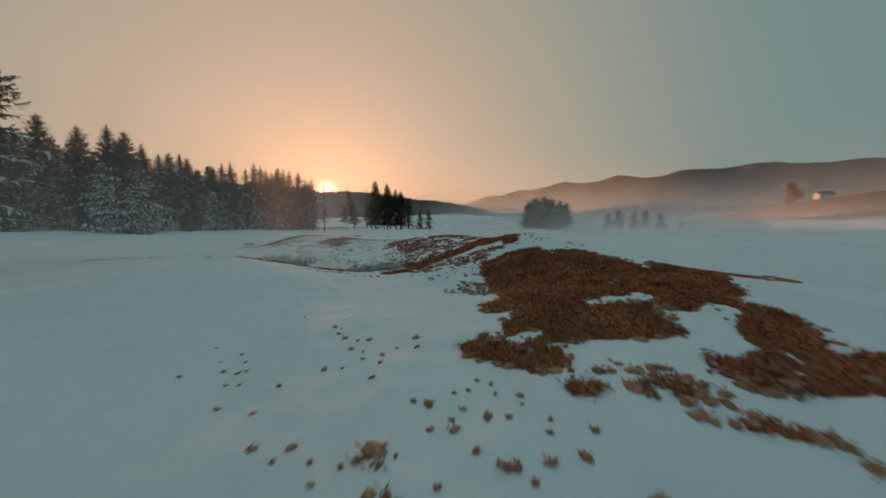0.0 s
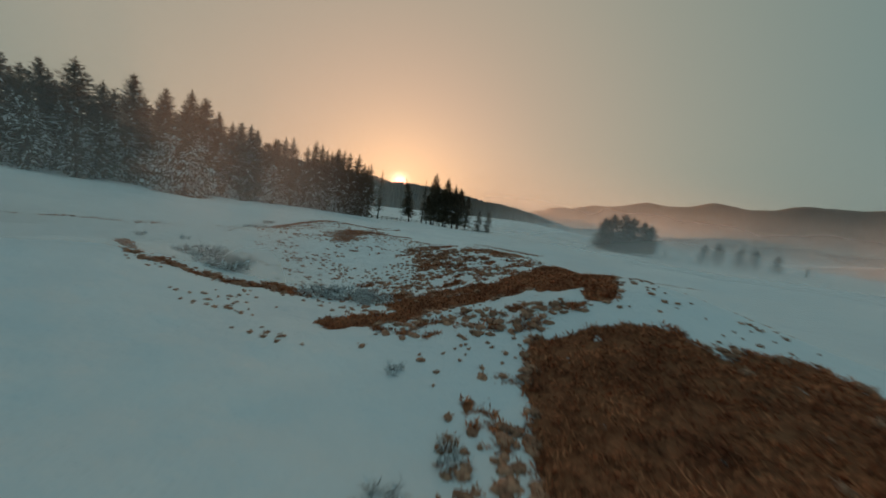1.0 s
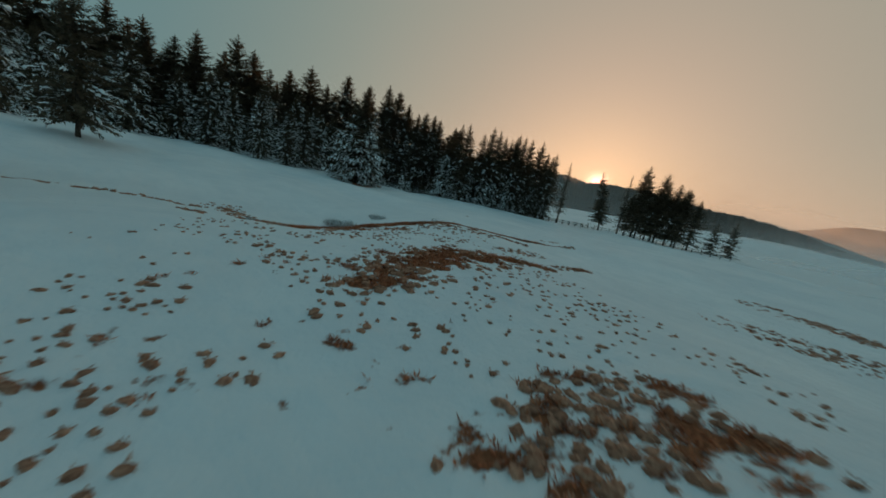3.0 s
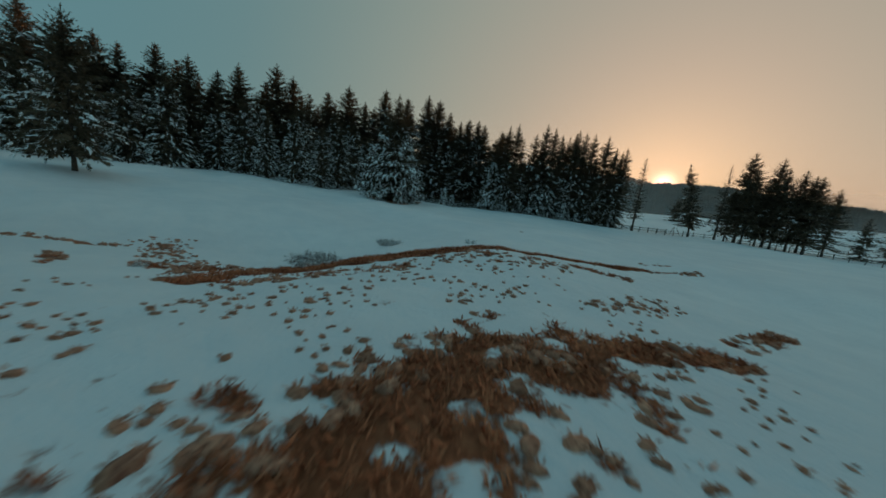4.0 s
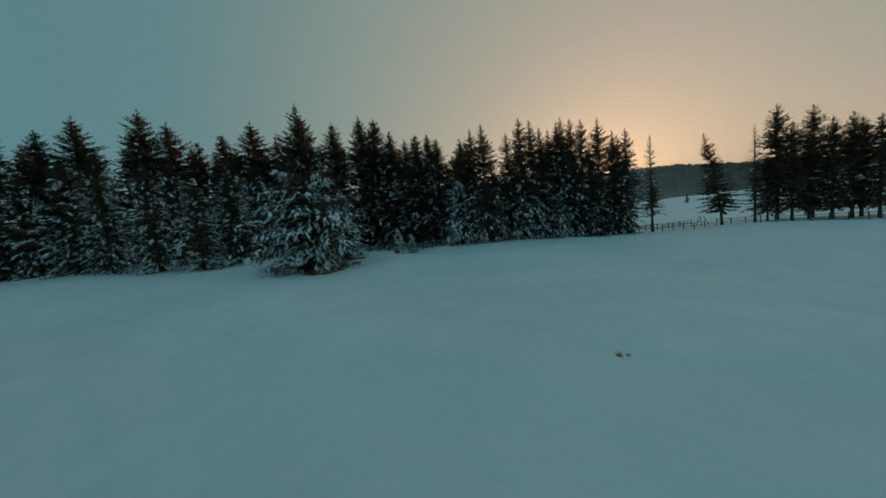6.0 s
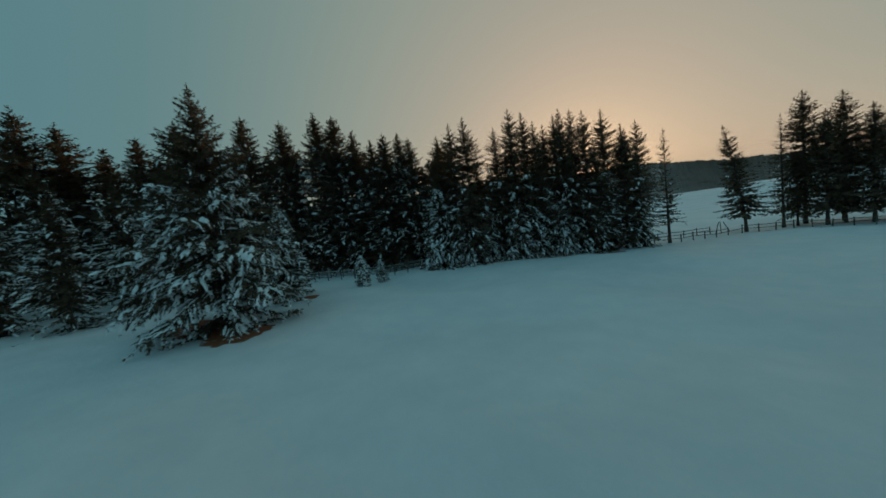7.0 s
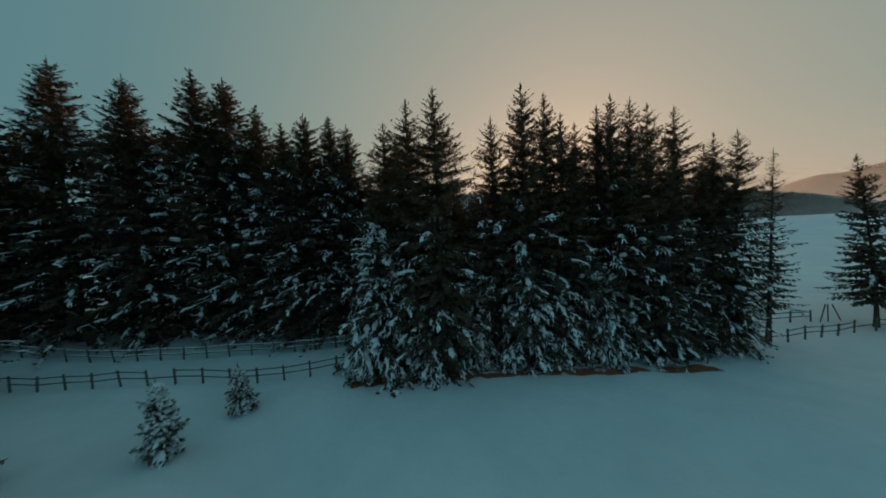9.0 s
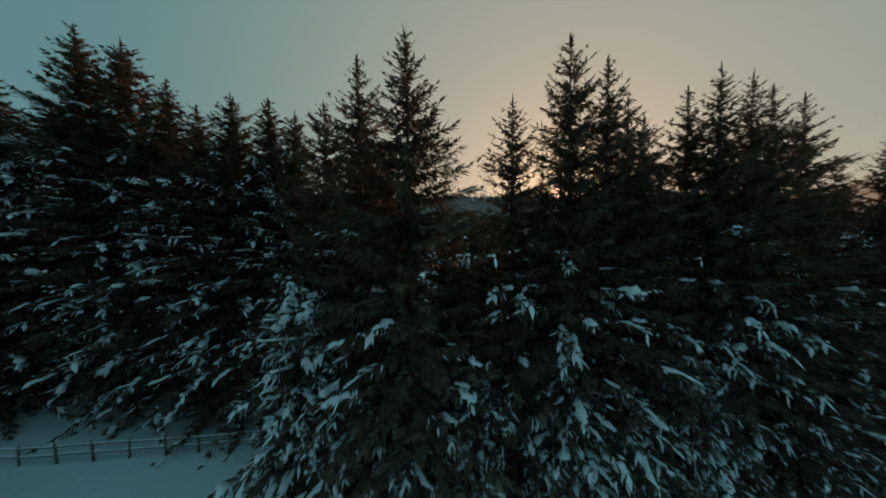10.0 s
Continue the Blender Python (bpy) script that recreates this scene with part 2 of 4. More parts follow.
CREST = [
    (-2.4, 26.4, -3.4, 29.4, 0.75, 0.63), (-0.8, 28.0, 1.4, 29.8, 1.3, 0.56), (-3.3, 29.2, -4.6, 32.0, 0.6, 0.6), (-1.4, 26.6, -2.4, 30.6, 0.8, 0.55), (-0.4, 30.0, 1.8, 31.0, 0.8, 0.6), (-2.2, 30.0, 0.2, 30.4, 0.9, 0.58), (-5.4, 31.0, -2.8, 32.6, 0.8, 0.6), (-5.2, 32.4, -3.6, 33.6, 0.7, 0.54), (1.2, 33.4, 4.6, 34.0, 0.8, 0.62),
    (-11.1, 32.5, -12.1, 38.6, 1.0, 0.66), (-11.9, 36.4, -12.0, 39.6, 1.1, 0.72), (-12.0, 39.6, -10.4, 43.0, 0.5, 0.8), (-11.4, 33.0, -12.0, 39.0, 2.2, 0.45), (-10.6, 44.5, -10.2, 48.5, 0.4, 0.55),
]
RIDGE = [
    (-20.0, 34.2, -22.0, 36.4, 0.7, 0.8), (-21.9, 36.6, -21.4, 40.2, 0.9, 1.0), (-21.6, 39.6, -20.2, 43.2, 1.15, 1.0), (-20.7, 42.6, -19.5, 45.6, 0.72, 1.0), (-18.9, 45.6, -17.9, 48.6, 0.5, 1.0), (-18.0, 48.6, -16.2, 53.6, 0.42, 1.0), (-16.2, 53.6, -14.4, 56.6, 0.3, 0.7),
    (-19.2, 42.4, -18.4, 44.4, 0.6, 0.34), (-16.4, 47.4, -15.2, 48.8, 0.5, 0.6), (-19.0, 35.4, -18.6, 39.6, 0.9, 0.46), (-18.2, 42.0, -16.4, 45.6, 1.0, 0.33), (-13.2, 42.4, -12.6, 46.4, 0.8, 0.34), (-24.4, 34.0, -22.0, 35.2, 1.6, 0.5), (-30.5, 33.2, -26.5, 33.4, 1.2, 0.4),
]
STREAKS = [
    # the stroke at (-27, 57) is a wind hollow's shade, coloured in as grass
    (-31.0, 24.3, -28.4, 31.6, 0.28, 0.74), (-26.0, 30.6, -23.4, 31.0, 0.3, 0.5), (-1.2, 55.8, 5.0, 54.0, 1.7, 0.52), (-2.5, 47.5, 4.0, 48.6, 1.8, 0.4), (14, 46, 22, 47, 0.8, 0.7), (-27.6, 57.0, -26.4, 57.8, 0.12, 0.56), (-19.7, 58.5, -18.4, 58.8, 0.13, 0.66), (-17.0, 55.8, -16.0, 57.0, 0.14, 0.65),
    (-61.2, 84.6, -43.6, 100.3, 0.75, 0.78), (-65.8, 66.9, -63.1, 69.4, 0.9, 0.85), (-62.2, 60.0, -57.0, 61.6, 2.2, 0.9), (-32, 118, -14, 121, 1.0, 0.6), (-1.1, 4.15, -0.85, 4.05, 0.14, 0.85), (-0.7, 3.5, -0.55, 3.45, 0.12, 0.85),
]
# wide stretches with a few tufts only
SPARSE = [(-12, 32, 0, 21, 4.5, 0.3), (-14, 36, 2, 24, 9.0, 0.22), (-15.5, 40, -8, 37, 4.0, 0.25), (-4, 8, 1, 4, 2.5, 0.15), (-9, 18.6, -3.5, 17, 1.6, 0.22), (270, 225, 400, 190, 62, 1.0), (205, 200, 300, 120, 52, 1.0)]
PATCHES = BIG_MOUND + SECOND_MOUND + CREST + RIDGE + STREAKS + SPARSE


# snow left lying inside the grass: x, y, half length, half width, turn in degrees
BAYS = [(2.0, 7.4, 0.5, 0.22, 20), (4.9, 9.4, 0.7, 0.35, 0), (5.9, 9.6, 0.5, 0.35, 30), (7.2, 8.3, 0.8, 0.4, 30), (5.2, 6.7, 0.9, 0.25, 0), (3.0, 18.2, 0.7, 0.35, 40)]


def grassiness(x, y):
    x, y = np.asarray(x, float), np.asarray(y, float)
    g = np.zeros_like(x)
    for x0, y0, x1, y1, w, s in PATCHES:
        u = np.clip(((x - x0) * (x1 - x0) + (y - y0) * (y1 - y0)) / ((x1 - x0) ** 2 + (y1 - y0) ** 2), 0, 1)
        d = np.hypot(x - x0 - u * (x1 - x0), y - y0 - u * (y1 - y0)) / w
        g = np.maximum(g, s * (1 - smooth(0.6, 1.36, d)))
    for cx, cy, a, b, turn in BAYS:
        c, n = math.cos(radians(turn)), math.sin(radians(turn))
        u, v = (x - cx) * c + (y - cy) * n, (y - cy) * c - (x - cx) * n
        g = g * (1 - 0.75 * (1 - smooth(0.7, 1.3, np.sqrt((u / a) ** 2 + (v / b) ** 2))))
    return g


def value_noise(x, y, seed):
    xi, yi = np.floor(x).astype(int), np.floor(y).astype(int)
    fx, fy = x - xi, y - yi
    fx, fy = fx * fx * (3 - 2 * fx), fy * fy * (3 - 2 * fy)

    def rnd(i, j):
        h = np.sin(i * 127.1 + j * 311.7 + seed * 74.7) * 43758.5453
        return h - np.floor(h)
    return (rnd(xi, yi) * (1 - fx) + rnd(xi + 1, yi) * fx) * (1 - fy) + (rnd(xi, yi + 1) * (1 - fx) + rnd(xi + 1, yi + 1) * fx) * fy


def clumps(x, y):
    """Uneven spots a hand or two across, between 0 and 1."""
    wx = x + 0.5 * value_noise(x / 0.9 + 7, y / 0.9, 21)
    wy = y + 0.5 * value_noise(x / 0.9, y / 0.9 + 3, 22)
    u, v = 0.82 * wx + 0.57 * wy, -0.57 * wx + 0.82 * wy
    a, b = 0.39 * wx - 0.92 * wy, 0.92 * wx + 0.39 * wy
    return 0.4 * value_noise(u / 0.5, v / 0.4, 1) + 0.35 * value_noise(a / 0.34, b / 0.28, 6) + 0.25 * value_noise(a / 0.17, b / 0.15, 2)


def bareness(x, y):
    """How far the grass has come through: over half it shows."""
    g = grassiness(x, y)
    return g - 0.12 + (clumps(x, y) - 0.5) * 1.15 * smooth(0, 0.3, g)


def from_arrays(name, verts, faces, mat, shade=False):
    """verts (n, 3), faces (m, 3 or 4)."""
    me = bpy.data.meshes.new(name)
    verts, faces = np.asarray(verts, np.float32), np.asarray(faces, np.int32)
    k = faces.shape[1]
    me.vertices.add(len(verts))
    me.vertices.foreach_set("co", verts.ravel())
    me.loops.add(faces.size)
    me.loops.foreach_set("vertex_index", faces.ravel())
    me.polygons.add(len(faces))
    me.polygons.foreach_set("loop_start", np.arange(0, faces.size, k, dtype=np.int32))
    me.update(calc_edges=True)
    if shade:
        me.polygons.foreach_set("use_smooth", np.ones(len(faces), bool))
    me.materials.append(mat)
    return me


def grid_faces(nx, ny):
    i, j = np.meshgrid(np.arange(nx - 1), np.arange(ny - 1), indexing="ij")
    a = (i * ny + j).ravel()
    return np.stack([a, a + ny, a + ny + 1, a + 1], 1)


def spaced(lo, hi, step, mid_lo, mid_hi, far):
    """Fine steps from lo to hi, coarser ones out to mid_lo and mid_hi, growing ones beyond out to far."""
    fine = np.arange(lo, hi + step / 2, step)
    left, right = np.arange(mid_lo, lo - 0.2, 0.5), np.arange(hi + 0.4, mid_hi, 0.5)
    out, d, s = [], 0.0, 0.5
    while d < far:
        s *= 1.17
        d += s
        out.append(d)
    out = np.array(out)
    return np.concatenate([(mid_lo - out)[::-1], left, fine, right, max(mid_hi, hi) + out])


def surface(x, y):
    """The snow's surface: the lie of the land with drifts and dimples near the path."""
    drift = 0.10 * value_noise(x / 3.1, y / 3.1, 3) + 0.06 * value_noise(x / 1.1, y / 1.1, 4) + 0.065 * value_noise(x / 0.52, y / 0.47, 14)
    return terrain(x, y) + drift * smooth(75, 30, np.hypot(x + 6, y - 26))


def build_ground():
    xs, ys = spaced(-25, 14, 0.17, -66, 20, 2600), spaced(0, 54, 0.18, -3, 108, 2600)
    x, y = np.meshgrid(xs, ys, indexing="ij")
    g = grassiness(x, y)
    field = bareness(x, y)
    bare = smooth(0.44, 0.58, field)
    z = surface(x, y) + (0.07 * value_noise(x / 0.35, y / 0.35, 5) - 0.08) * bare * smooth(75, 30, np.hypot(x + 6, y - 26))
    me = from_arrays("ground", np.stack([x, y, z], -1).reshape(-1, 3), grid_faces(len(xs), len(ys)), M_GROUND, True)
    at = me.attributes.new("grass", "FLOAT", "POINT")
    at.data.foreach_set("value", np.clip(field, 0, 1).astype(np.float32).ravel())
    tagged(new("ground", me), "snow-covered meadow with patches of brown dry grass", "ground", kind="structure")


build_ground()


def ground_z(x, y):
    return float(surface(np.float64(x), np.float64(y)))


# ---- hills ----
def build_hill(name, mat, label, profile, near, far, rough, seed, tree=0.0):
    """A ridge round the valley: profile gives azimuth (left positive) and the elevation of its crest, in degrees."""
    az = np.arange(profile[0][0], profile[-1][0], 0.12)
    el = np.interp(az, [p[0] for p in profile], [p[1] for p in profile])
    k = np.ones(15) / 15
    el = np.convolve(np.pad(el, 7, mode="edge"), k, mode="valid")
    el = el + rough * (value_noise(az / 2.3, az * 0, seed) - 0.5) + rough * 0.4 * (value_noise(az / 0.7, az * 0, seed + 1) - 0.5)
    steps = np.concatenate([np.linspace(0, 1, 14), np.linspace(1.1, 1.8, 5)])
    A, S = np.meshgrid(az, steps, indexing="ij")
    E = np.repeat(el[:, None], len(steps), 1)
    R = near + (far - near) * S
    top = 6 + far * np.tan(np.radians(E))
    fall = np.where(S <= 1, smooth(-0.08, 1.0, S) ** 1.1, 1 - 0.5 * (S - 1))
    fold = 1 + 0.25 * (value_noise(A / 4 + seed, S * 3, seed + 2) - 0.5) * (S < 0.95)
    z = -4 + (top + 4) * fall * fold
    z = z + tree * (np.random.RandomState(seed).rand(*z.shape) - 0.5) * (S > 0.25)
    x, y = -R * np.sin(np.radians(A)), R * np.cos(np.radians(A))
    me = from_arrays(name, np.stack([x, y, z], -1).reshape(-1, 3), grid_faces(*x.shape), mat, True)
    tagged(new(name, me), label, "hill", kind="structure")


build_hill("hill_near", M_HILL, "dark hill covered with conifer forest", [(-13, -0.6), (-8, 0.8), (-4, 2.0), (0.4, 2.65), (8, 3.5), (14, 3.9), (17, 4.15), (20, 4.3), (24, 4.7), (34, 5.0), (50, 4.6), (75, 4.0), (100, 3.0)], 430, 800, 0.25, 11, 5.0)
build_hill("hill_far", M_FARHILL, "long hazy mountain ridge", [(-110, 3.0), (-80, 5.0), (-53, 6.1), (-40, 6.2), (-28, 5.85), (-20, 5.4), (-14.5, 4.55), (-10.5, 3.6), (-7.8, 3.85), (-5, 2.8), (-2, 2.0), (6, 1.5), (20, 1.2)], 900, 1900, 0.22, 23, 1.5)
build_hill("hill_wooded", M_HILL, "low wooded rise across the valley", [(-62, 0.4), (-50, 1.5), (-42, 1.7), (-30, 1.2), (-22, 0.9), (-12, 0.7), (-4, 0.6), (4, 0.3)], 520, 640, 0.3, 31, 5.0)
build_hill("hill_behind", M_FARHILL, "snowy wooded hills closing the valley", [(100, 3.0), (140, 4.0), (180, 3.5), (220, 4.5), (250, 3.0)], 900, 1700, 0.4, 41, 4.0)


# ---- trees ----
class Soup:
    """Triangles and quads gathered as arrays."""

    def __init__(self):
        self.v, self.f, self.n = [], [], 0

    def add(self, verts, faces):
        verts = np.asarray(verts, float).reshape(-1, 3)
        self.v.append(verts)
        self.f.append(np.asarray(faces).reshape(-1, 3) + self.n)
        self.n += len(verts)

    def mesh(self, name, mat, shade=False):
        return from_arrays(name, np.concatenate(self.v), np.concatenate(self.f), mat, shade)


def kites(soup, base, along, side, length, width, lift=0.0):
    """A flat pointed spray from each base: n x 3 arrays of places and ways. lift raises its middle into a low dome."""
    n = len(base)
    L, W = length[:, None], width[:, None]
    tip = base + along * L
    mid = base + along * L * 0.42
    up = np.cross(side, along)
    up *= np.sign(up[:, 2:3]) + (up[:, 2:3] == 0)
    k = np.arange(n)[:, None]
    if lift:
        v = np.stack([base, mid + side * W, tip, mid - side * W, mid + up * W * lift], 1)
        f = np.concatenate([5 * k + np.array([a]) for a in ((0, 1, 4), (1, 2, 4), (2, 3, 4), (3, 0, 4))])
    else:
        v = np.stack([base, mid + side * W, tip, mid - side * W], 1)
        f = np.concatenate([4 * k + np.array([a]) for a in ((0, 1, 2), (0, 2, 3))])
    soup.add(v.reshape(-1, 3), f)


def unit(v):
    return v / np.maximum(np.linalg.norm(v, axis=-1, keepdims=True), 1e-6)


def tube(soup, pts, radii, sides=6):
    pts, radii = np.asarray(pts, float), np.asarray(radii, float)
    d = unit(np.gradient(pts, axis=0))
    ref = np.where(np.abs(d[:, 2:3]) > 0.9, [[1.0, 0, 0]], [[0, 0, 1.0]])
    s = unit(np.cross(d, ref))
    u = np.cross(s, d)
    a = np.arange(sides) * 2 * math.pi / sides
    ring = pts[:, None] + radii[:, None, None] * (np.cos(a)[None, :, None] * s[:, None] + np.sin(a)[None, :, None] * u[:, None])
    f = []
    for i in range(len(pts) - 1):
        for j in range(sides):
            p, q = i * sides + j, i * sides + (j + 1) % sides
            f += [(p, q, q + sides), (p, q + sides, p + sides)]
    soup.add(ring.reshape(-1, 3), f)


def ribbon(soup, pts, side, width, height):
    """A loaf of snow along a bough."""
    n = len(pts)
    up = np.array([[0, 0, 1.0]])
    W, T = width[:, None], height[:, None]
    ring = np.stack([pts - side * W - up * 0.3 * T, pts - side * W * 0.55 + up * T * 0.8, pts + side * W * 0.5 + up * T, pts + side * W - up * 0.3 * T], 1)
    f = []
    for i in range(n - 1):
        for j in range(3):
            a = 4 * i + j
            f += [(a, a + 1, a + 5), (a, a + 5, a + 4)]
    e = 4 * (n - 1)
    f += [(0, 2, 1), (0, 3, 2), (e, e + 1, e + 2), (e, e + 2, e + 3)]
    soup.add(ring.reshape(-1, 3), f)


def spruce(H, R, seed, whorl=0.5, step=0.3, snow=0.5, low=0.4, droop=1.0, shape=0.9, size=1.0, lean=0.0, sides=6, gaps=0.0, snow_top=0.75, boughs=False, coarse=False, cone=1.2, lush=False, top_step=0.22, top_size=0.8, fine=1):
    """Meshes of a spruce: trunk, needle crown, snow on its boughs. low: height of the lowest boughs; gaps: bare share of the upper boughs; top_: finer twigs of the upper crown."""
    rs = np.random.RandomState(seed)
    trunk, crown, white = Soup(), Soup(), Soup()
    hs = np.linspace(-0.3, H, 10)
    bend = lean * (np.maximum(hs, 0) / H) ** 1.5
    tube(trunk, np.stack([bend, 0 * hs, hs], 1), 0.013 * H * (1 - hs / H * 0.97) * (1 + 0.35 * np.exp(-np.maximum(hs, 0) * 2)), sides)
    h, turn = low, 0.0
    down = np.array([[0, 0, -1.0]])
    wob = rs.uniform(0, 6.28, 3)

    def dress(root, p, d, S, s, L, q, loaded):
        """Twigs and snow on one bough."""
        m = len(p)
        grow = (0.72 + 0.28 * min(1.0, (1 - q) * 1.6)) * min(1.0, 0.42 + (1 - q) * H / 3.5)
        up = smooth(0.5, 0.68, q)
        scale = size + (top_size - size) * up
        tl = scale * grow * (0.16 + 0.28 * min(L, 2.0) * (1 - s) ** 0.6 * (0.45 + s)) * rs.uniform(0.75, 1.25, m)
        tl = np.minimum(tl, 0.75) * (1 + 0.55 * up * (0.4 + s))
        w = scale * grow * rs.uniform(0.07, 0.125, m) * (1 + 0.25 * up)
        sets = []
        for sg in (1, -1):
            al = unit(d * rs.uniform(0.5, 1.1, (m, 1)) + sg * S * rs.uniform(0.6, 1.0, (m, 1)) + down * rs.uniform(0.0, 0.55, (m, 1)) * droop * (1 - 0.6 * q))
            sets.append((al, unit(np.cross(al, down + rs.normal(0, 0.35, (m, 3)))), tl, w))
        al = unit(d * rs.uniform(0.1, 0.7, (m, 1)) + down * rs.uniform(0.6, 1.2, (m, 1)) * droop * (1 - 0.7 * q) + S * rs.normal(0, 0.35, (m, 1)))
        sets.append((al, unit(S + rs.normal(0, 0.4, (m, 3))), np.minimum(0.8 * tl, 0.5) + 0.1 * grow, w))
        al = unit(d + rs.normal(0, 0.15, (m, 3)))
        sets.append((al, unit(S + rs.normal(0, 0.5, (m, 3))), np.minimum(tl, 0.45) * 0.9 + 0.14 * grow, w * 0.9))
        if L > (1.2 if q < 0.6 else 0.35):
            inner = s < (0.7 if q < 0.6 else 0.8)
            c = int(inner.sum())
            if c:
                al = unit(d[inner] * rs.uniform(0.2, 1.0, (c, 1)) + down * rs.uniform(0.2, 1.0, (c, 1)) + S[inner] * rs.normal(0, 0.7, (c, 1)))
                kites(crown, p[inner] - d[inner] * step, al, unit(np.cross(al, rs.normal(0, 1, (c, 3)))), rs.uniform(0.35, 0.7, c) * min(scale, 1.5) * grow, rs.uniform(0.13, 0.22, c) * min(scale, 1.5) * grow ** 2)
        if not coarse or q > 0.6:
            for sg in (1, -1):
                al = unit(d * rs.uniform(0.3, 1.4, (m, 1)) + sg * S * rs.uniform(0.3, 1.0, (m, 1)) + down * rs.uniform(0.0, 0.9, (m, 1)) * droop * (1 - 0.6 * q))
                sets.append((al, unit(np.cross(al, down + rs.normal(0, 0.6, (m, 3)))), tl * rs.uniform(0.8, 1.35, m), w * 0.4))
        back = rs.uniform(0, step, (m, 1))
        for al, sd, ln, wd in sets:
            for again in range(fine):
                way = unit(al + rs.normal(0, 0.3, (m, 3))) if again else al
                kites(crown, p - d * back * rs.uniform(0.0, 1.0), way, sd, ln * rs.uniform(0.7, 1.1), wd / fine ** 0.75)
        if not loaded or m < 2:
            return
        # loaves of snow towards the end of the bough, and flecks on its twigs
        big = min(1.0, 0.45 + L / 2.5) * (1.25 if coarse else 1.0)
        at = rs.uniform(0.15, 0.7) if lush else rs.uniform(0.4, 0.82)
        ext = np.concatenate([[0.0], s])
        while at < 0.98:
            c = 3 if coarse else 6
            span = min(rs.uniform(0.35, 1.1) * big / max(L, 0.3), 1.08 - at)
            ss = np.linspace(at, at + span, c)
            pts = np.stack([np.interp(ss, ext, np.concatenate([[root[k]], p[:, k]])) for k in range(3)], 1)
            pts[:, 2] += 0.05 - 0.8 * big * np.clip(ss - 0.8, 0, 1)
            pts += rs.normal(0, 0.022 * big, (c, 3))
            wd = np.minimum((0.125 if lush else 0.10) * big * math.exp(rs.normal(-0.1, 0.55)), 0.17) * rs.uniform(0.5, 1.4, c)
            wd[0] *= 0.5
            wd[-1] *= 0.35
            side = unit(S[:1] + rs.normal(0, 0.3, (1, 3))).repeat(c, 0)
            ribbon(white, pts + S[:1] * rs.normal(0, 0.07 * big), side, wd, wd * rs.uniform(0.5, 0.9))
            if not coarse:
                hang = rs.randint(1, 5)
                kites(white, pts[rs.randint(1, c, hang)], unit(down * rs.uniform(0.7, 1.5, (hang, 1)) + d[:1] * 0.5 + rs.normal(0, 0.35, (hang, 3))), unit(S[:1] + rs.normal(0, 0.4, (hang, 3))), rs.uniform(0.15, 0.6, hang) * big, rs.uniform(0.04, 0.12, hang) * big, 0.5)
            at += span + (9 if coarse else rs.uniform(0.2, 1.1) / max(L, 0.5))
        for al, sd, ln, _w in sets[: 1 if coarse else 6]:
            pick = (rs.rand(m) < (0.46 if lush else 0.34)) & (s > 0.3)
            if pick.any():
                c = int(pick.sum())
                kites(white, (p + [0, 0, 0.04])[pick] + al[pick] * 0.1, al[pick], sd[pick], np.minimum(ln[pick], 0.5) * rs.uniform(0.35, 0.95, c), 0.026 * np.exp(rs.normal(0, 0.5, c)) * big, 0.6)

    while h < H - 0.15:
        q = h / H
        n = int(rs.randint(6, 9)) if q < 0.88 else 7
        for k in range(n):
            if rs.rand() < gaps * smooth(0.35, 0.65, q) * (1 - smooth(0.88, 0.97, q)) * 0.7 + 0.04:
                continue
            a = turn + 2 * math.pi * k / n + rs.normal(0, 0.25)
            full = min(1.0, (1 - q) * cone) ** shape * (1 + 0.12 * math.sin(3 * a + wob[0] + 9 * q) + 0.1 * math.sin(14 * q + wob[1]))
            L = R * full * rs.uniform(0.62, 1.12) + 0.05
            if q < 0.14:
                L *= 0.5 + 3.57 * q
            hh = h + rs.normal(0, whorl * 0.3)
            rise = 0.62 * q ** 1.5 - 0.14 * droop + rs.normal(0, 0.1 - 0.04 * q)
            pace = step + (top_step - step) * smooth(0.5, 0.68, q)
            m = max(3 if q > 0.6 else 2, int(L / pace))
            s = (np.arange(m) + 1.0) / m
            zz = np.maximum(hh + L * (rise * s - droop * 0.42 * s ** 2 * (1 - q) + 0.17 * s ** 3), 0.12)
            S1 = np.array([-math.sin(a), math.cos(a), 0])
            wave = rs.normal(0, 0.08 * L) * s ** 2
            p = (L * s)[:, None] * np.array([math.cos(a), math.sin(a), 0]) + wave[:, None] * S1 + np.stack([0 * s, 0 * s, zz], 1)
            shift = lean * max(q, 0) ** 1.5
            p[:, 0] += shift
            root = np.array([shift, 0, hh])
            d = unit(np.diff(np.vstack([root, p]), axis=0))
            S = S1[None].repeat(m, 0)
            if boughs and L > 0.7:
                pk = p[:: max(1, m // 2)]
                tube(trunk, np.vstack([root, pk]), np.linspace(0.012 + 0.010 * L, 0.006, len(pk) + 1), 3)
            loaded = rs.rand() < snow * (1 - smooth(snow_top - 0.3, snow_top + 0.1, q)) * (1.2 - 0.5 * q)
            dress(root, p, d, S, s, L, q, loaded)
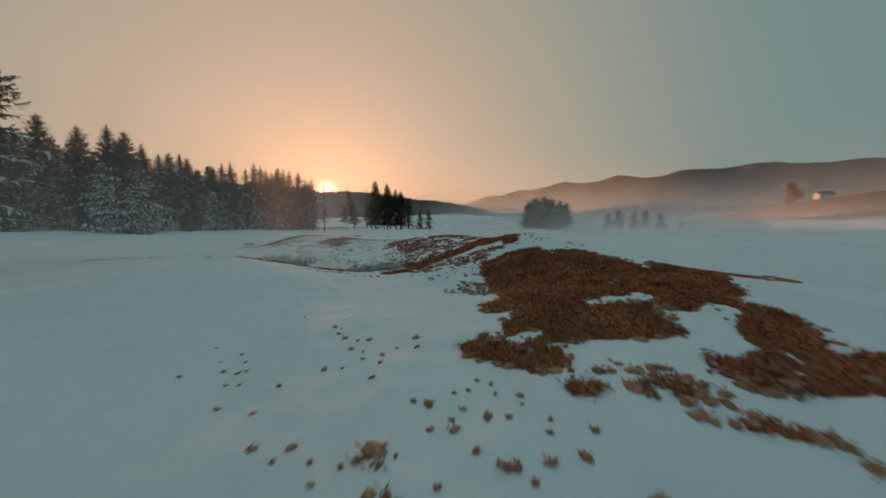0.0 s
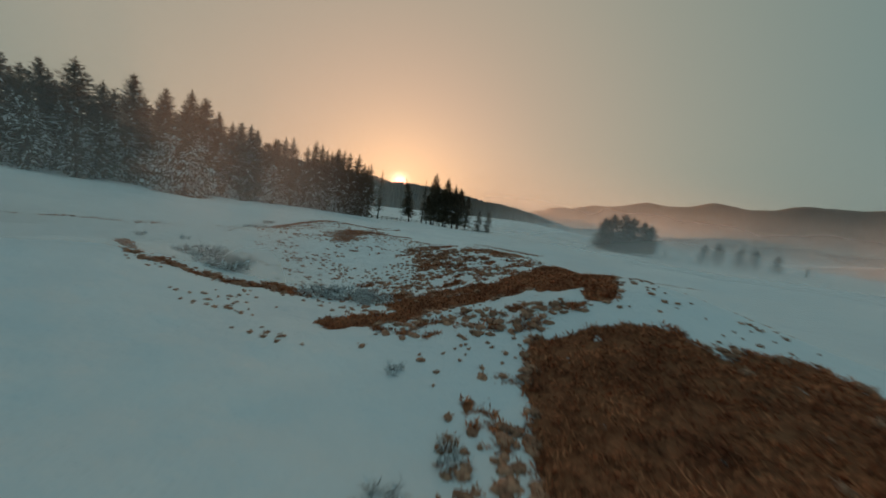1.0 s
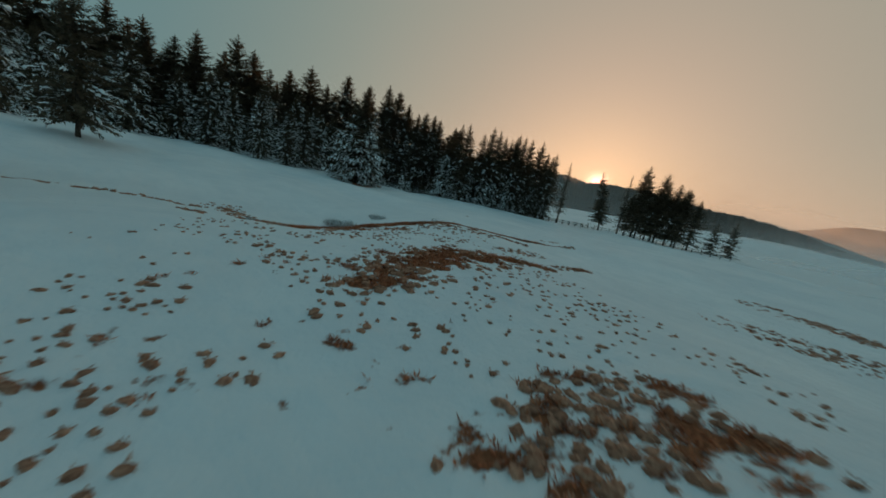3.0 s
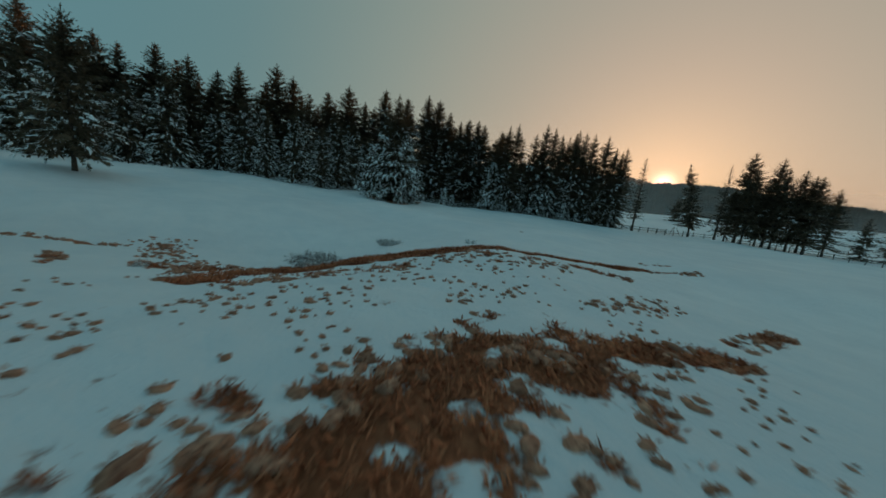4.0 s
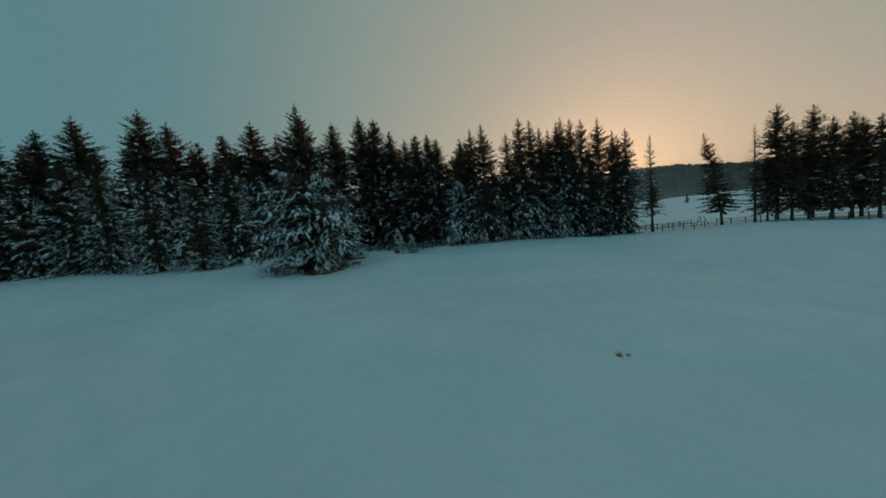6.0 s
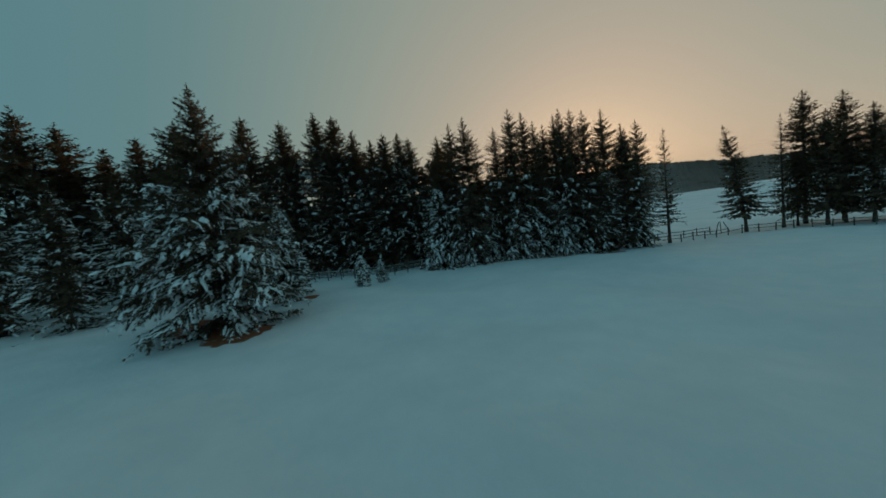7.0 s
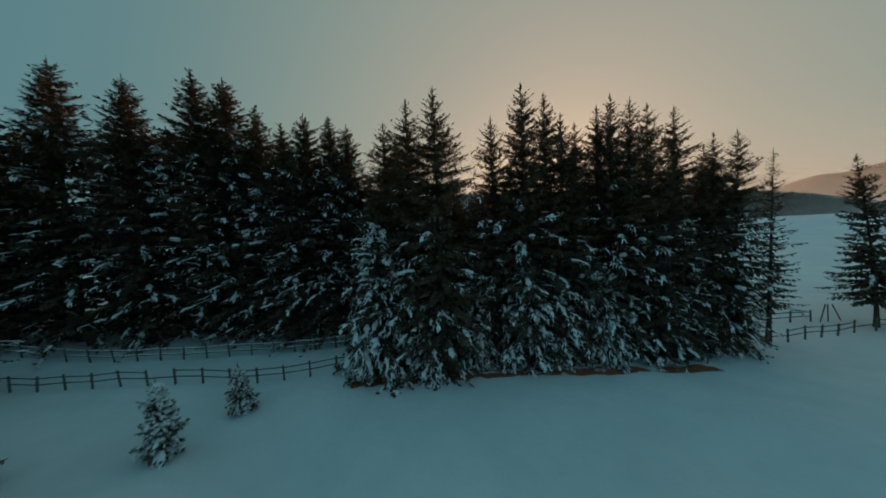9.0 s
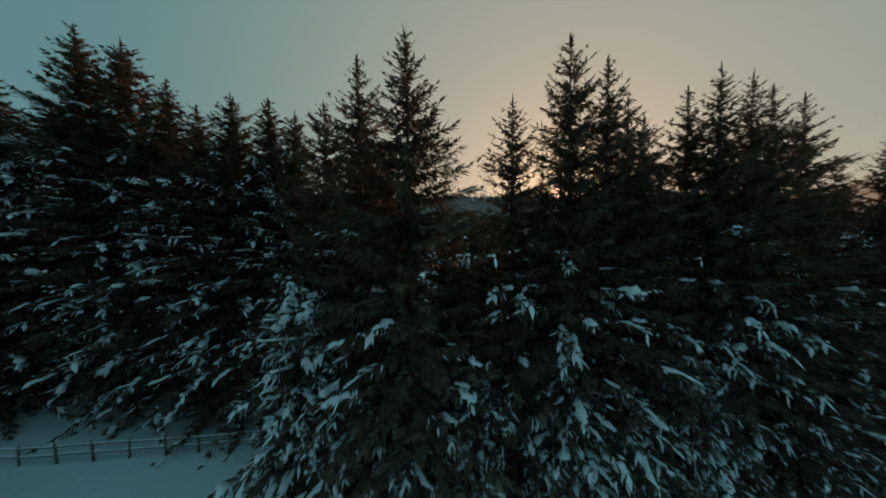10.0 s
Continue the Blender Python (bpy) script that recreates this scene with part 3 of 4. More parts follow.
            # side boughs on long limbs
            if lush and L > 2.2:
                for b in np.arange(0.3, 0.85, 0.75 / L):
                    for sg in (1, -1):
                        if rs.rand() < 0.25:
                            continue
                        i0 = min(m - 1, int(b * m))
                        l2 = 0.42 * L * (1 - b) ** 0.5 * rs.uniform(0.6, 1.1)
                        m2 = max(2, int(l2 / step))
                        s2 = (np.arange(m2) + 1.0) / m2
                        way = unit(d[i0] * 0.8 + sg * S1 * rs.uniform(0.6, 1.0) + [0, 0, rs.normal(0, 0.12)])
                        p2 = p[i0] + (l2 * s2)[:, None] * way + np.stack([0 * s2, 0 * s2, -droop * 0.35 * l2 * s2 ** 2], 1)
                        p2[:, 2] = np.maximum(p2[:, 2], 0.1)
                        d2 = unit(np.diff(np.vstack([p[i0], p2]), axis=0))
                        S2 = unit(np.cross(np.array([0, 0, 1.0]), way))[None].repeat(m2, 0)
                        dress(p[i0], p2, d2, S2, s2, l2, q, loaded and rs.rand() < 0.8)
        turn += 0.9
        h += (whorl * (1.15 - 0.6 * q) + (max(0.27, top_step * 1.05) - whorl * (1.15 - 0.6 * q)) * 0.85 * smooth(0.5, 0.68, q)) * rs.uniform(0.8, 1.2)
    tip = np.array([[lean, 0, H - 0.45]])
    for _ in range(4):
        kites(crown, tip, unit(np.array([[0, 0, 1.0]]) + rs.normal(0, 0.05, (1, 3))), unit(rs.normal(0, 1, (1, 3)) * [1, 1, 0]), np.array([0.75]), np.array([0.035]))
    return trunk.mesh("trunk", M_BARK, True), crown.mesh("crown", M_NEEDLE), (white.mesh("snow", M_SNOW) if white.n else None)


def tree_kind(meshes, name, label, group):
    """A model tree with its parts, kept as the first of its kind."""
    top = tagged(new(name), label, "tree", group)
    for part_name, me in zip(("trunk", "crown", "snow"), meshes):
        if me:
            o = new(part_name, me)
            o.parent = top
            if part_name == "snow":
                tagged(o, "patches of fresh snow on the boughs", kind="stuff")
    return top


class Kind:
    """Plants a kind of tree: the model itself first, then copies."""

    def __init__(self, meshes, name, label, group=""):
        self.top, self.used = tree_kind(meshes, name, label, group), False

    def plant(self, x, y, scale=1.0, turn=0.0, wide=1.0, label="", group="", z=None):
        m = pose(x, y, ground_z(x, y) - 0.05 if z is None else z, 0, 0, turn) @ Matrix.Diagonal((scale * wide, scale * wide, scale, 1))
        if self.used:
            keep = self.top.matrix_basis.copy()
            self.top.matrix_basis = Matrix.Identity(4)
            o = copy_thing(self.top, m)
            self.top.matrix_basis = keep
        else:
            o, self.used = self.top, True
            o.matrix_basis = m
        return tagged(o, label, "", group)


def plant_forest():
    rs = np.random.RandomState(5)
    tall = [Kind(spruce(19, 3.4, 100 + k, 0.58, 0.42, 0.47, 0.5, 1.1, 0.85, gaps=0.15, snow_top=0.62, boughs=True, cone=1.9, top_size=0.68, fine=3), "spruce", "tall dark spruce with snow on its lower boughs", "spruces of the clump at the fence") for k in range(4)]
    edge = [Kind(spruce(15, 4.0, 200 + k, 0.66, 0.46, 0.9, 0.3, 1.1, 0.85, snow_top=0.85, cone=1.3), "spruce", "snow-laden spruce at the forest edge", "snowy spruces along the forest edge") for k in range(3)]
    back = [Kind(spruce(24, 4.8, 300 + k, 0.72, 0.62, 0.30, 1.2, 1.0, 0.85, 1.9, sides=5, snow_top=0.68, coarse=True, cone=1.8, top_step=0.33, top_size=1.1), "spruce", "tall dark green spruce in the forest", "spruces of the forest") for k in range(4)]
    rear = [Kind(spruce(24, 4.6, 320 + k, 1.1, 1.05, 0.2, 1.5, 1.0, 0.85, 3.6, sides=4, snow_top=0.68, coarse=True, cone=2.1, top_step=0.75, top_size=2.0), "spruce", "tall dark green spruce in the forest", "spruces of the forest") for k in range(3)]
    near = [Kind(spruce(24, 4.3, 340 + k, 0.68, 0.50, 0.38, 1.0, 1.0, 0.85, 1.15, snow_top=0.84, cone=1.7, top_step=0.22, top_size=0.9, fine=3), "spruce", "tall dark green spruce with flecks of snow at the forest edge", "spruces of the forest") for k in range(2)]
    # the clump that juts out at the fence
    clump = [(-61.6, 88.4, 17.5), (-59.1, 88.2, 18.3), (-56.9, 88.4, 18.5), (-55.4, 92.6, 17.4), (-53.5, 93.4, 19.3), (-52.6, 95.0, 19), (-52.3, 97.4, 18.3), (-51.2, 96.0, 14.5), (-52.0, 99.6, 18),
             (-50.3, 99.3, 18.8), (-49.2, 98.5, 19.1), (-48.2, 99.6, 19), (-47.4, 101.6, 19), (-46.0, 104.6, 19.2), (-43.6, 104.0, 16.5), (-42.2, 105.6, 16.8), (-58.0, 91.5, 14), (-55.0, 94.5, 15), (-49.5, 102, 15.5), (-46.0, 101.0, 14.5), (-44.2, 108.0, 16.5), (-63.5, 90.5, 15)]
    for n, (x, y, H) in enumerate(clump):
        tall[n % 4].plant(x, y, (H - lift(x, y)) / 19.3, rs.uniform(0, 360), rs.uniform(0.95, 1.1))
    # the skirt of snowy boughs in front of the clump
    skirt = [Kind(spruce(9, 3.0, 250 + k, 0.44, 0.30, 0.95, 0.2, 1.45, 0.75, snow_top=1.3, boughs=True, lush=True, fine=2), "spruce", "snow-laden lower spruce in front of the clump", "snowy spruces before the clump") for k in range(2)]
    for n in range(9):
        u = n / 8
        (skirt[n % 2] if n < 6 else tall[n % 2]).plant(-60.9 + 18.6 * u + rs.normal(0, 0.3), 86.7 + 17.6 * u + rs.normal(0, 0.3), (rs.uniform(0.72, 1.0) if n else 1.15) * (1 if n < 6 else 0.5), rs.uniform(0, 360), 1.0 if n < 6 else 1.4)
    # the forest's front row behind the fences: place and height of the tops
    front = [(-90, 74.1, 29), (-86, 78.4, 27.6), (-83.8, 83.2, 28.8), (-81.6, 85.2, 28), (-79.0, 87.0, 25), (-75.3, 87.7, 22.6), (-73.9, 89.2, 23.5), (-72.3, 90.9, 23.2), (-71.2, 92.1, 22.5), (-68, 95.5, 21),
             (-100.7, 12.3, 28.8), (-99, 17.1, 26), (-98.3, 21.1, 25.8), (-97.8, 24.2, 24.8), (-97.1, 29.4, 26.2), (-97.7, 34.3, 25.7), (-98.4, 39.2, 24.4), (-99.1, 43, 27), (-99.6, 50.7, 29.3), (-99.3, 54.2, 27.5), (-96.9, 61.8, 25.8), (-94.8, 66.3, 27.9), (-92.7, 69.9, 24.6), (-104, 2, 28), (-108, -6, 27), (-113, -14, 28), (-119, -22, 27)]
    for x, y, top in front:
        (near[rs.randint(2)] if y > 70 else back[rs.randint(4)]).plant(x, y, (top + (0.8 if y < 70 else 0.2) - ground_z(x, y)) / 24, rs.uniform(0, 360), rs.uniform(1.1, 1.4))
    line = [(-68, 98), (-74.5, 91), (-85, 81.5), (-93, 73), (-99, 60), (-102, 47), (-100, 30), (-104, 8), (-118, -18)]
    pts = np.array(line, float)
    seg = np.concatenate([[0], np.cumsum(np.linalg.norm(np.diff(pts, axis=0), axis=1))])
    for row in range(3):
        d = 2.0 * (row % 2)
        while d < seg[-1]:
            x, y = np.interp(d, seg, pts[:, 0]), np.interp(d, seg, pts[:, 1])
            off = 2.0 + row * 5.0 + rs.uniform(-1.0, 1.0)
            x, y = x - 0.8 * off + rs.normal(0, 0.5), y + 0.5 * off + rs.normal(0, 0.5)
            rear[rs.randint(3)].plant(x, y, rs.uniform(0.74, 0.94) * (0.86 if d < 12 else 1), rs.uniform(0, 360), rs.uniform(1.0, 1.3))
            d += 5.2 + 1.0 * row
    # behind the clump, on to the gap
    for x, y in [(-66.5, 92.5), (-64.5, 94.5), (-62.0, 93.5), (-60.0, 95.0), (-58.0, 96.5), (-56.0, 98.0), (-54.2, 100.5), (-57.5, 93.8)]:
        rear[rs.randint(3)].plant(x, y, rs.uniform(0.48, 0.56), rs.uniform(0, 360), 0.8)
    for n in range(24):
        u = rs.rand()
        rear[rs.randint(3)].plant(-69 + 17 * u + rs.normal(0, 1.2), 101 + 12 * u + rs.uniform(0, 9), rs.uniform(0.5, 0.62), rs.uniform(0, 360), 0.9)
    # snowy edge trees before the forest
    for x, y, H in [(-72.5, 53.5, 11), (-76, 49.5, 13), (-79, 45.5, 12), (-83, 42.5, 14), (-80.9, 31.5, 15.5), (-86.5, 38.5, 13), (-74.5, 57.5, 12.5), (-77.5, 61, 14), (-80, 66, 13), (-87, 26, 14), (-90, 19, 15), (-83.5, 52.5, 15), (-88, 45, 16), (-83, 22, 13), (-92, 8, 15), (-86, 60, 16), (-69, 19.6, 12)]:
        edge[rs.randint(3)].plant(x, y, (H - lift(x, y)) / 15, rs.uniform(0, 360), rs.uniform(1.0, 1.25))
    # single trees in the meadow
    Kind(spruce(18, 6.0, 401, 0.66, 0.36, 1.0, 0.5, 1.1, 1.15, snow_top=0.66, boughs=True, cone=1.6, lush=True, fine=2), "spruce", "large lone spruce heavy with snow in the meadow").plant(-59.9, 61.75, 0.965, 0, 1.0)
    Kind(spruce(10, 2.6, 402, 0.36, 0.24, 1.2, 0.4, 0.95, 0.85, snow_top=1.2, cone=1.4, boughs=True, lush=True), "spruce", "slim young spruce dusted with snow").plant(-65.2, 68.2, 0.93)
    young = Kind(spruce(3.6, 0.95, 403, 0.15, 0.10, 1.4, 0.05, 0.9, 0.7, 0.85, snow_top=1.6, cone=1.6, top_step=0.10, top_size=0.7, lush=True), "young_spruce", "small young spruce dusted with snow", "young spruces by the fence")
    young.plant(-63.0, 75.3, 1.0, 0, 0.85)
    young.plant(-64.8, 79.1, 0.8, 100, 0.9)
    Kind(spruce(13, 4.2, 404, 0.55, 0.38, 0.5, 1.7, 1.0, 0.8, cone=1.4), "spruce", "dark spruce with a bare lower trunk in the meadow").plant(-52.0, 26.3)
    Kind(spruce(16, 3.8, 405, 0.5, 0.36, 0.4, 4.5, 1.0, 0.8, cone=1.8), "spruce", "dark spruce standing alone in the meadow").plant(-30.3, 21.4)
    # the gap and the grove beyond it
    Kind(spruce(15.5, 1.9, 501, 0.5, 0.26, 0.05, 3.0, 0.5, 0.7, 0.7, gaps=0.5, boughs=True, top_step=0.24, top_size=0.5), "spruce", "thin half-bare spruce at the end of the clump").plant(-39.9, 109.6)
    Kind(spruce(15, 3.3, 502, 0.5, 0.26, 0.05, 2.6, 0.9, 0.8, lean=-2.6, gaps=0.42, boughs=True), "spruce", "leaning spruce with a bare trunk by the fence").plant(-32.2, 118.6, 1.0, 41)
    Kind(spruce(15.5, 1.9, 503, 0.5, 0.26, 0.05, 4.0, 0.5, 0.7, 0.7, gaps=0.5, boughs=True, top_step=0.24, top_size=0.5), "spruce", "thin half-bare spruce beside the grove").plant(-28.4, 121.6)
    grove = [Kind(spruce(18, 4.0, 510 + k, 0.6, 0.46, 0.03, 2.8, 0.9, 0.8, 1.1, top_step=0.26, top_size=0.9, gaps=0.25, boughs=True, cone=1.8, fine=2), "spruce", "tall dark spruce of the grove by the fence", "spruces of the grove") for k in range(2)]
    for n, (x, y, H) in enumerate([(-26, 126, 18.6), (-24.3, 122.5, 15), (-22.0, 129, 18), (-20.2, 124, 15), (-18.2, 126, 15.5), (-15.8, 125, 14.5), (-22.5, 124.5, 13), (-17, 129.5, 15), (-13.5, 128, 12.5), (-27.0, 122.5, 11)]):
        grove[n % 2].plant(x, y, H / 18, rs.uniform(0, 360), 1.05)
    far = Kind(spruce(7, 2.2, 520, 0.5, 0.36, 0.05, 0.6, 0.8, 0.8), "spruce", "small dark spruce standing in the snowy field", "small spruces in the field")
    for x, y, s in [(-9.2, 131, 1.1), (-5.8, 133, 1.2), (-71.5, 236, 1.75), (-60, 250, 0.7), (70, 140, 0.5), (110, 150, 0.6), (62, 148, 0.4)]:
        far.plant(x, y, s, rs.uniform(0, 360), 1.5 if s > 1.5 else 1.0)
    meadow = Kind(spruce(12.5, 4.6, 530, 0.5, 0.5, 0.0, 1.5, 0.7, 0.75, 1.7, cone=1.5, top_step=0.4, top_size=1.5), "spruce", "dark broad spruce with a bare lower trunk", "trees of the meadow grove")
    for x, y, s in [(37, 141, 1.0), (40, 142, 1.12), (43.5, 141, 1.16), (47, 142, 1.1), (50.5, 141, 1.0), (53.5, 142, 0.9), (76, 150, 0.6), (82, 152, 0.7), (88, 150, 0.62), (95, 153, 0.66), (101, 151, 0.55)]:
        meadow.plant(x, y, s, rs.uniform(0, 360))


plant_forest()


# ---- fences ----
def box_mesh(name, sx, sy, sz, mat, bevel=0.012):
    bm = bmesh.new()
    bmesh.ops.create_cube(bm, size=1.0)
    bmesh.ops.scale(bm, vec=(sx, sy, sz), verts=bm.verts)
    bmesh.ops.bevel(bm, geom=bm.edges[:], offset=bevel, segments=1, affect="EDGES")
    me = bpy.data.meshes.new(name)
    bm.to_mesh(me)
    bm.free()
    me.materials.append(mat)
    return me


POST, RAIL, RAIL_SNOW = box_mesh("post", 0.12, 0.12, 1.35, M_WOOD, 0.02), box_mesh("rail", 1.0, 0.055, 0.085, M_WOOD), box_mesh("rail_snow", 1.0, 0.08, 0.05, M_SNOW, 0.02)


def build_fence(label, corners, spacing=1.8, height=1.05, seed=1, rails=(0.1, 0.55), stout=1.0, missing=0.06):
    rs = np.random.RandomState(seed)
    pts = np.array(corners, float)
    seg = np.concatenate([[0], np.cumsum(np.linalg.norm(np.diff(pts, axis=0), axis=1))])
    n = int(seg[-1] / spacing)
    top = tagged(new("fence"), label, "fence")
    top.location = (*corners[0], ground_z(*corners[0]))
    base = Matrix.Translation(top.location).inverted()
    place = []
    for k in range(n + 1):
        x, y = np.interp(k * spacing, seg, pts[:, 0]), np.interp(k * spacing, seg, pts[:, 1])
        place.append(Vector((x, y, ground_z(x, y) + rs.normal(0, 0.03))))
    for k, p in enumerate(place):
        o = new("post", POST)
        o.parent = top
        o.matrix_local = base @ pose(p.x, p.y, p.z + height - 0.6, rs.normal(0, 2), rs.normal(0, 2), rs.uniform(0, 90))
        if k == n:
            break
        q = place[k + 1]
        for h in (height - drop for drop in rails):
            if rs.rand() < missing:
                continue
            a, b = p + Vector((0, 0, h + rs.normal(0, 0.02))), q + Vector((0, 0, h + rs.normal(0, 0.02)))
            d = b - a
            m = Matrix.Translation((a + b) / 2) @ d.to_track_quat("X", "Z").to_matrix().to_4x4()
            o = new("rail", RAIL)
            o.parent = top
            o.matrix_local = base @ m @ Matrix.Diagonal((d.length + 0.1, stout, stout, 1))
            if stout > 0.9:
                s = new("rail_snow", RAIL_SNOW)
                s.parent = o
                s.matrix_local = Matrix.Translation((0, 0, 0.064)) @ Matrix.Diagonal((0.94, 1, 1, 1))


build_fence("low weathered wooden fence with thin rails in the snow", [(-93, 58), (-86.5, 64.5), (-80, 70.2), (-73.3, 76), (-69.8, 79.3), (-64.9, 83.8), (-57.5, 92.5), (-48, 103), (-39.4, 109.5), (-33.5, 116.5), (-26, 119.5), (-16, 121.5), (-4, 124)], seed=1, rails=(0.1, 0.52), stout=0.85, missing=0.1)
build_fence("weathered wooden fence with snow on its rails by the forest", [(-97, 60), (-90.5, 68), (-83.7, 73.6), (-75.4, 82.2), (-73.0, 85), (-68.5, 89.0), (-62, 96), (-52, 107), (-35.3, 118.9)], seed=2)


def build_poles():
    """Leaning poles tied together where the fence ends."""
    top = tagged(new("pole_frame"), "leaning wooden poles tied together beside the fence", "pole")
    top.location = (-35.0, 118.9, ground_z(-35.0, 118.9))
    for dx, tilt, turn in ((0.0, 4, 0), (0.85, 28, -20), (-0.5, -18, 40)):
        o = new("pole", POST)
        o.parent = top
        o.matrix_local = pose(dx * 0.75, dx * 0.66, 0.85, 0, -tilt, 41 + turn * 0.2) @ Matrix.Diagonal((0.7, 0.7, 1.3, 1))


build_poles()


# ---- grass ----
def build_grass():
    rs = np.random.RandomState(8)
    n = 38000
    x, y = rs.uniform(-25, 15, n * 6), rs.uniform(0, 54, n * 6)
    g = grassiness(x, y)
    ok = np.where((bareness(x, y) > 0.5) & (g > 0.05))[0][:n]
    x, y = x[ok], y[ok]
    z = surface(x, y)
    blades = Soup()
    for b in range(5):
        a = rs.uniform(0, 2 * math.pi, len(x))
        lean = rs.uniform(0.6, 2.4, len(x))
        al = unit(np.stack([np.cos(a) * lean, np.sin(a) * lean, np.ones(len(x))], 1))
        sd = unit(np.stack([-np.sin(a), np.cos(a), rs.normal(0, 0.4, len(x))], 1))
        base = np.stack([x + rs.normal(0, 0.05, len(x)), y + rs.normal(0, 0.05, len(x)), z - 0.02], 1)
        kites(blades, base, al, sd, rs.uniform(0.06, 0.19, len(x)), rs.uniform(0.009, 0.024, len(x)))
    tagged(new("grass", blades.mesh("grass", M_GRASS)), "brown dry grass tussocks poking through the snow", "grass", kind="stuff")


build_grass()


# single tussocks between snow and grass
def build_tussocks():
    rs = np.random.RandomState(18)
    cell = 0.23
    x, y = np.meshgrid(np.arange(-30, 16, cell), np.arange(-2, 58, cell), indexing="ij")
    x, y = (x + rs.uniform(-0.15, 0.15, x.shape)).ravel(), (y + rs.uniform(-0.15, 0.15, y.shape)).ravel()
    g = grassiness(x, y)
    chance = 0.26 * smooth(0.1, 0.22, g) + 0.5 * smooth(0.22, 0.72, g)
    chance = chance * smooth(0.25, 0.6, value_noise(x / 1.3, y / 1.0, 41)) * 1.3
    keep = (rs.rand(len(x)) < chance) & (bareness(x, y) < 0.6)
    x, y, g = x[keep], y[keep], g[keep]
    n = len(x)
    size = np.minimum(0.056 * np.exp(rs.normal(0, 0.5, n)) + 0.014 + 0.035 * smooth(0.3, 0.7, g), 0.13) * (0.62 + 0.38 * smooth(0.2, 0.36, g))
    z = surface(x, y) + 0.01
    spin = rs.uniform(0, 6.28, n)
    long = rs.uniform(1.0, 1.7, n)
    lumps = Soup()
    # low rounded mats of matted grass
    k = np.arange(8) * 2 * math.pi / 8
    rings = []
    for rad, up in ((1.0, -0.3), (0.84, 0.14), (0.45, 0.3)):
        rr = rad * size[:, None] * rs.uniform(0.72, 1.28, (n, 8))
        px, py = rr * np.cos(k) * long[:, None], rr * np.sin(k)
        c, s = np.cos(spin)[:, None], np.sin(spin)[:, None]
        rings.append(np.stack([x[:, None] + px * c - py * s, y[:, None] + px * s + py * c, z[:, None] + up * size[:, None] * rs.uniform(0.75, 1.25, (n, 8))], -1))
    top = np.stack([x, y, z + 0.33 * size], -1)[:, None]
    verts = np.concatenate(rings + [top], 1)
    j = np.arange(8)
    jn = (j + 1) % 8
    one = np.concatenate([np.stack([j + o, jn + o, jn + o + 8], 1) for o in (0, 8)] + [np.stack([j + o, jn + o + 8, j + o + 8], 1) for o in (0, 8)] + [np.stack([j + 16, jn + 16, 0 * j + 24], 1)])
    lumps.add(verts.reshape(-1, 3), (one[None] + 25 * np.arange(n)[:, None, None]).reshape(-1, 3))
    # short lying blades over them
    for _ in range(9):
        a = rs.uniform(0, 6.28, n)
        r = size * rs.uniform(0.2, 1.0, n)
        out = np.stack([np.cos(a), np.sin(a), 0 * a], 1)
        base = np.stack([x, y, z + 0.3 * size], 1) + out * r[:, None]
        al = unit(out * rs.uniform(0.6, 1.6, (n, 1)) + np.array([[0, 0, 0.25]]) + rs.normal(0, 0.25, (n, 3)))
        sd = unit(np.stack([-np.sin(a), np.cos(a), rs.normal(0, 0.4, n)], 1))
        kites(lumps, base, al, sd, rs.uniform(0.5, 1.1, n) * size, rs.uniform(0.01, 0.022, n))
    tagged(new("tussock_grass", lumps.mesh("tussock_grass", M_TUSSOCK)), "small brown grass tufts scattered over the snow", "grass", kind="stuff")


build_tussocks()


# ---- shrubs and weeds in the hollows ----
def shrub_meshes(seed, spread, height, stems):
    rs = np.random.RandomState(seed)
    wood, frost = Soup(), Soup()
    for _ in range(stems):
        a, r = rs.uniform(0, 6.28), spread * math.sqrt(rs.rand())
        p = np.array([r * math.cos(a), r * math.sin(a), -0.05])
        d = unit(np.array([math.cos(a) * 0.5, math.sin(a) * 0.5, 1.0]) + rs.normal(0, 0.25, 3))
        pts = [p]
        L = height * rs.uniform(0.5, 1.0)
        for k in range(4):
            pts.append(pts[-1] + d * L / 4)
            d = unit(d + rs.normal(0, 0.2, 3) + [math.cos(a) * 0.12, math.sin(a) * 0.12, -0.05])
        pts = np.array(pts)
        tube(wood, pts, np.linspace(0.007, 0.002, 5), 3)
        q = np.repeat(pts[1:], 4, 0)
        al = unit(rs.normal(0, 1, (len(q), 3)) + [0, 0, 0.6])
        sd = unit(np.cross(al, rs.normal(0, 1, (len(q), 3))))
        kites(wood, q, al, sd, rs.uniform(0.1, 0.28, len(q)), rs.uniform(0.004, 0.008, len(q)))
        pick = rs.rand(len(q)) < 0.8
        kites(frost, q[pick] + [0, 0, 0.01], al[pick], sd[pick], rs.uniform(0.06, 0.2, pick.sum()), rs.uniform(0.008, 0.02, pick.sum()), 0.4)
    return wood.mesh("stems", M_DRY), frost.mesh("frost", M_SNOW)


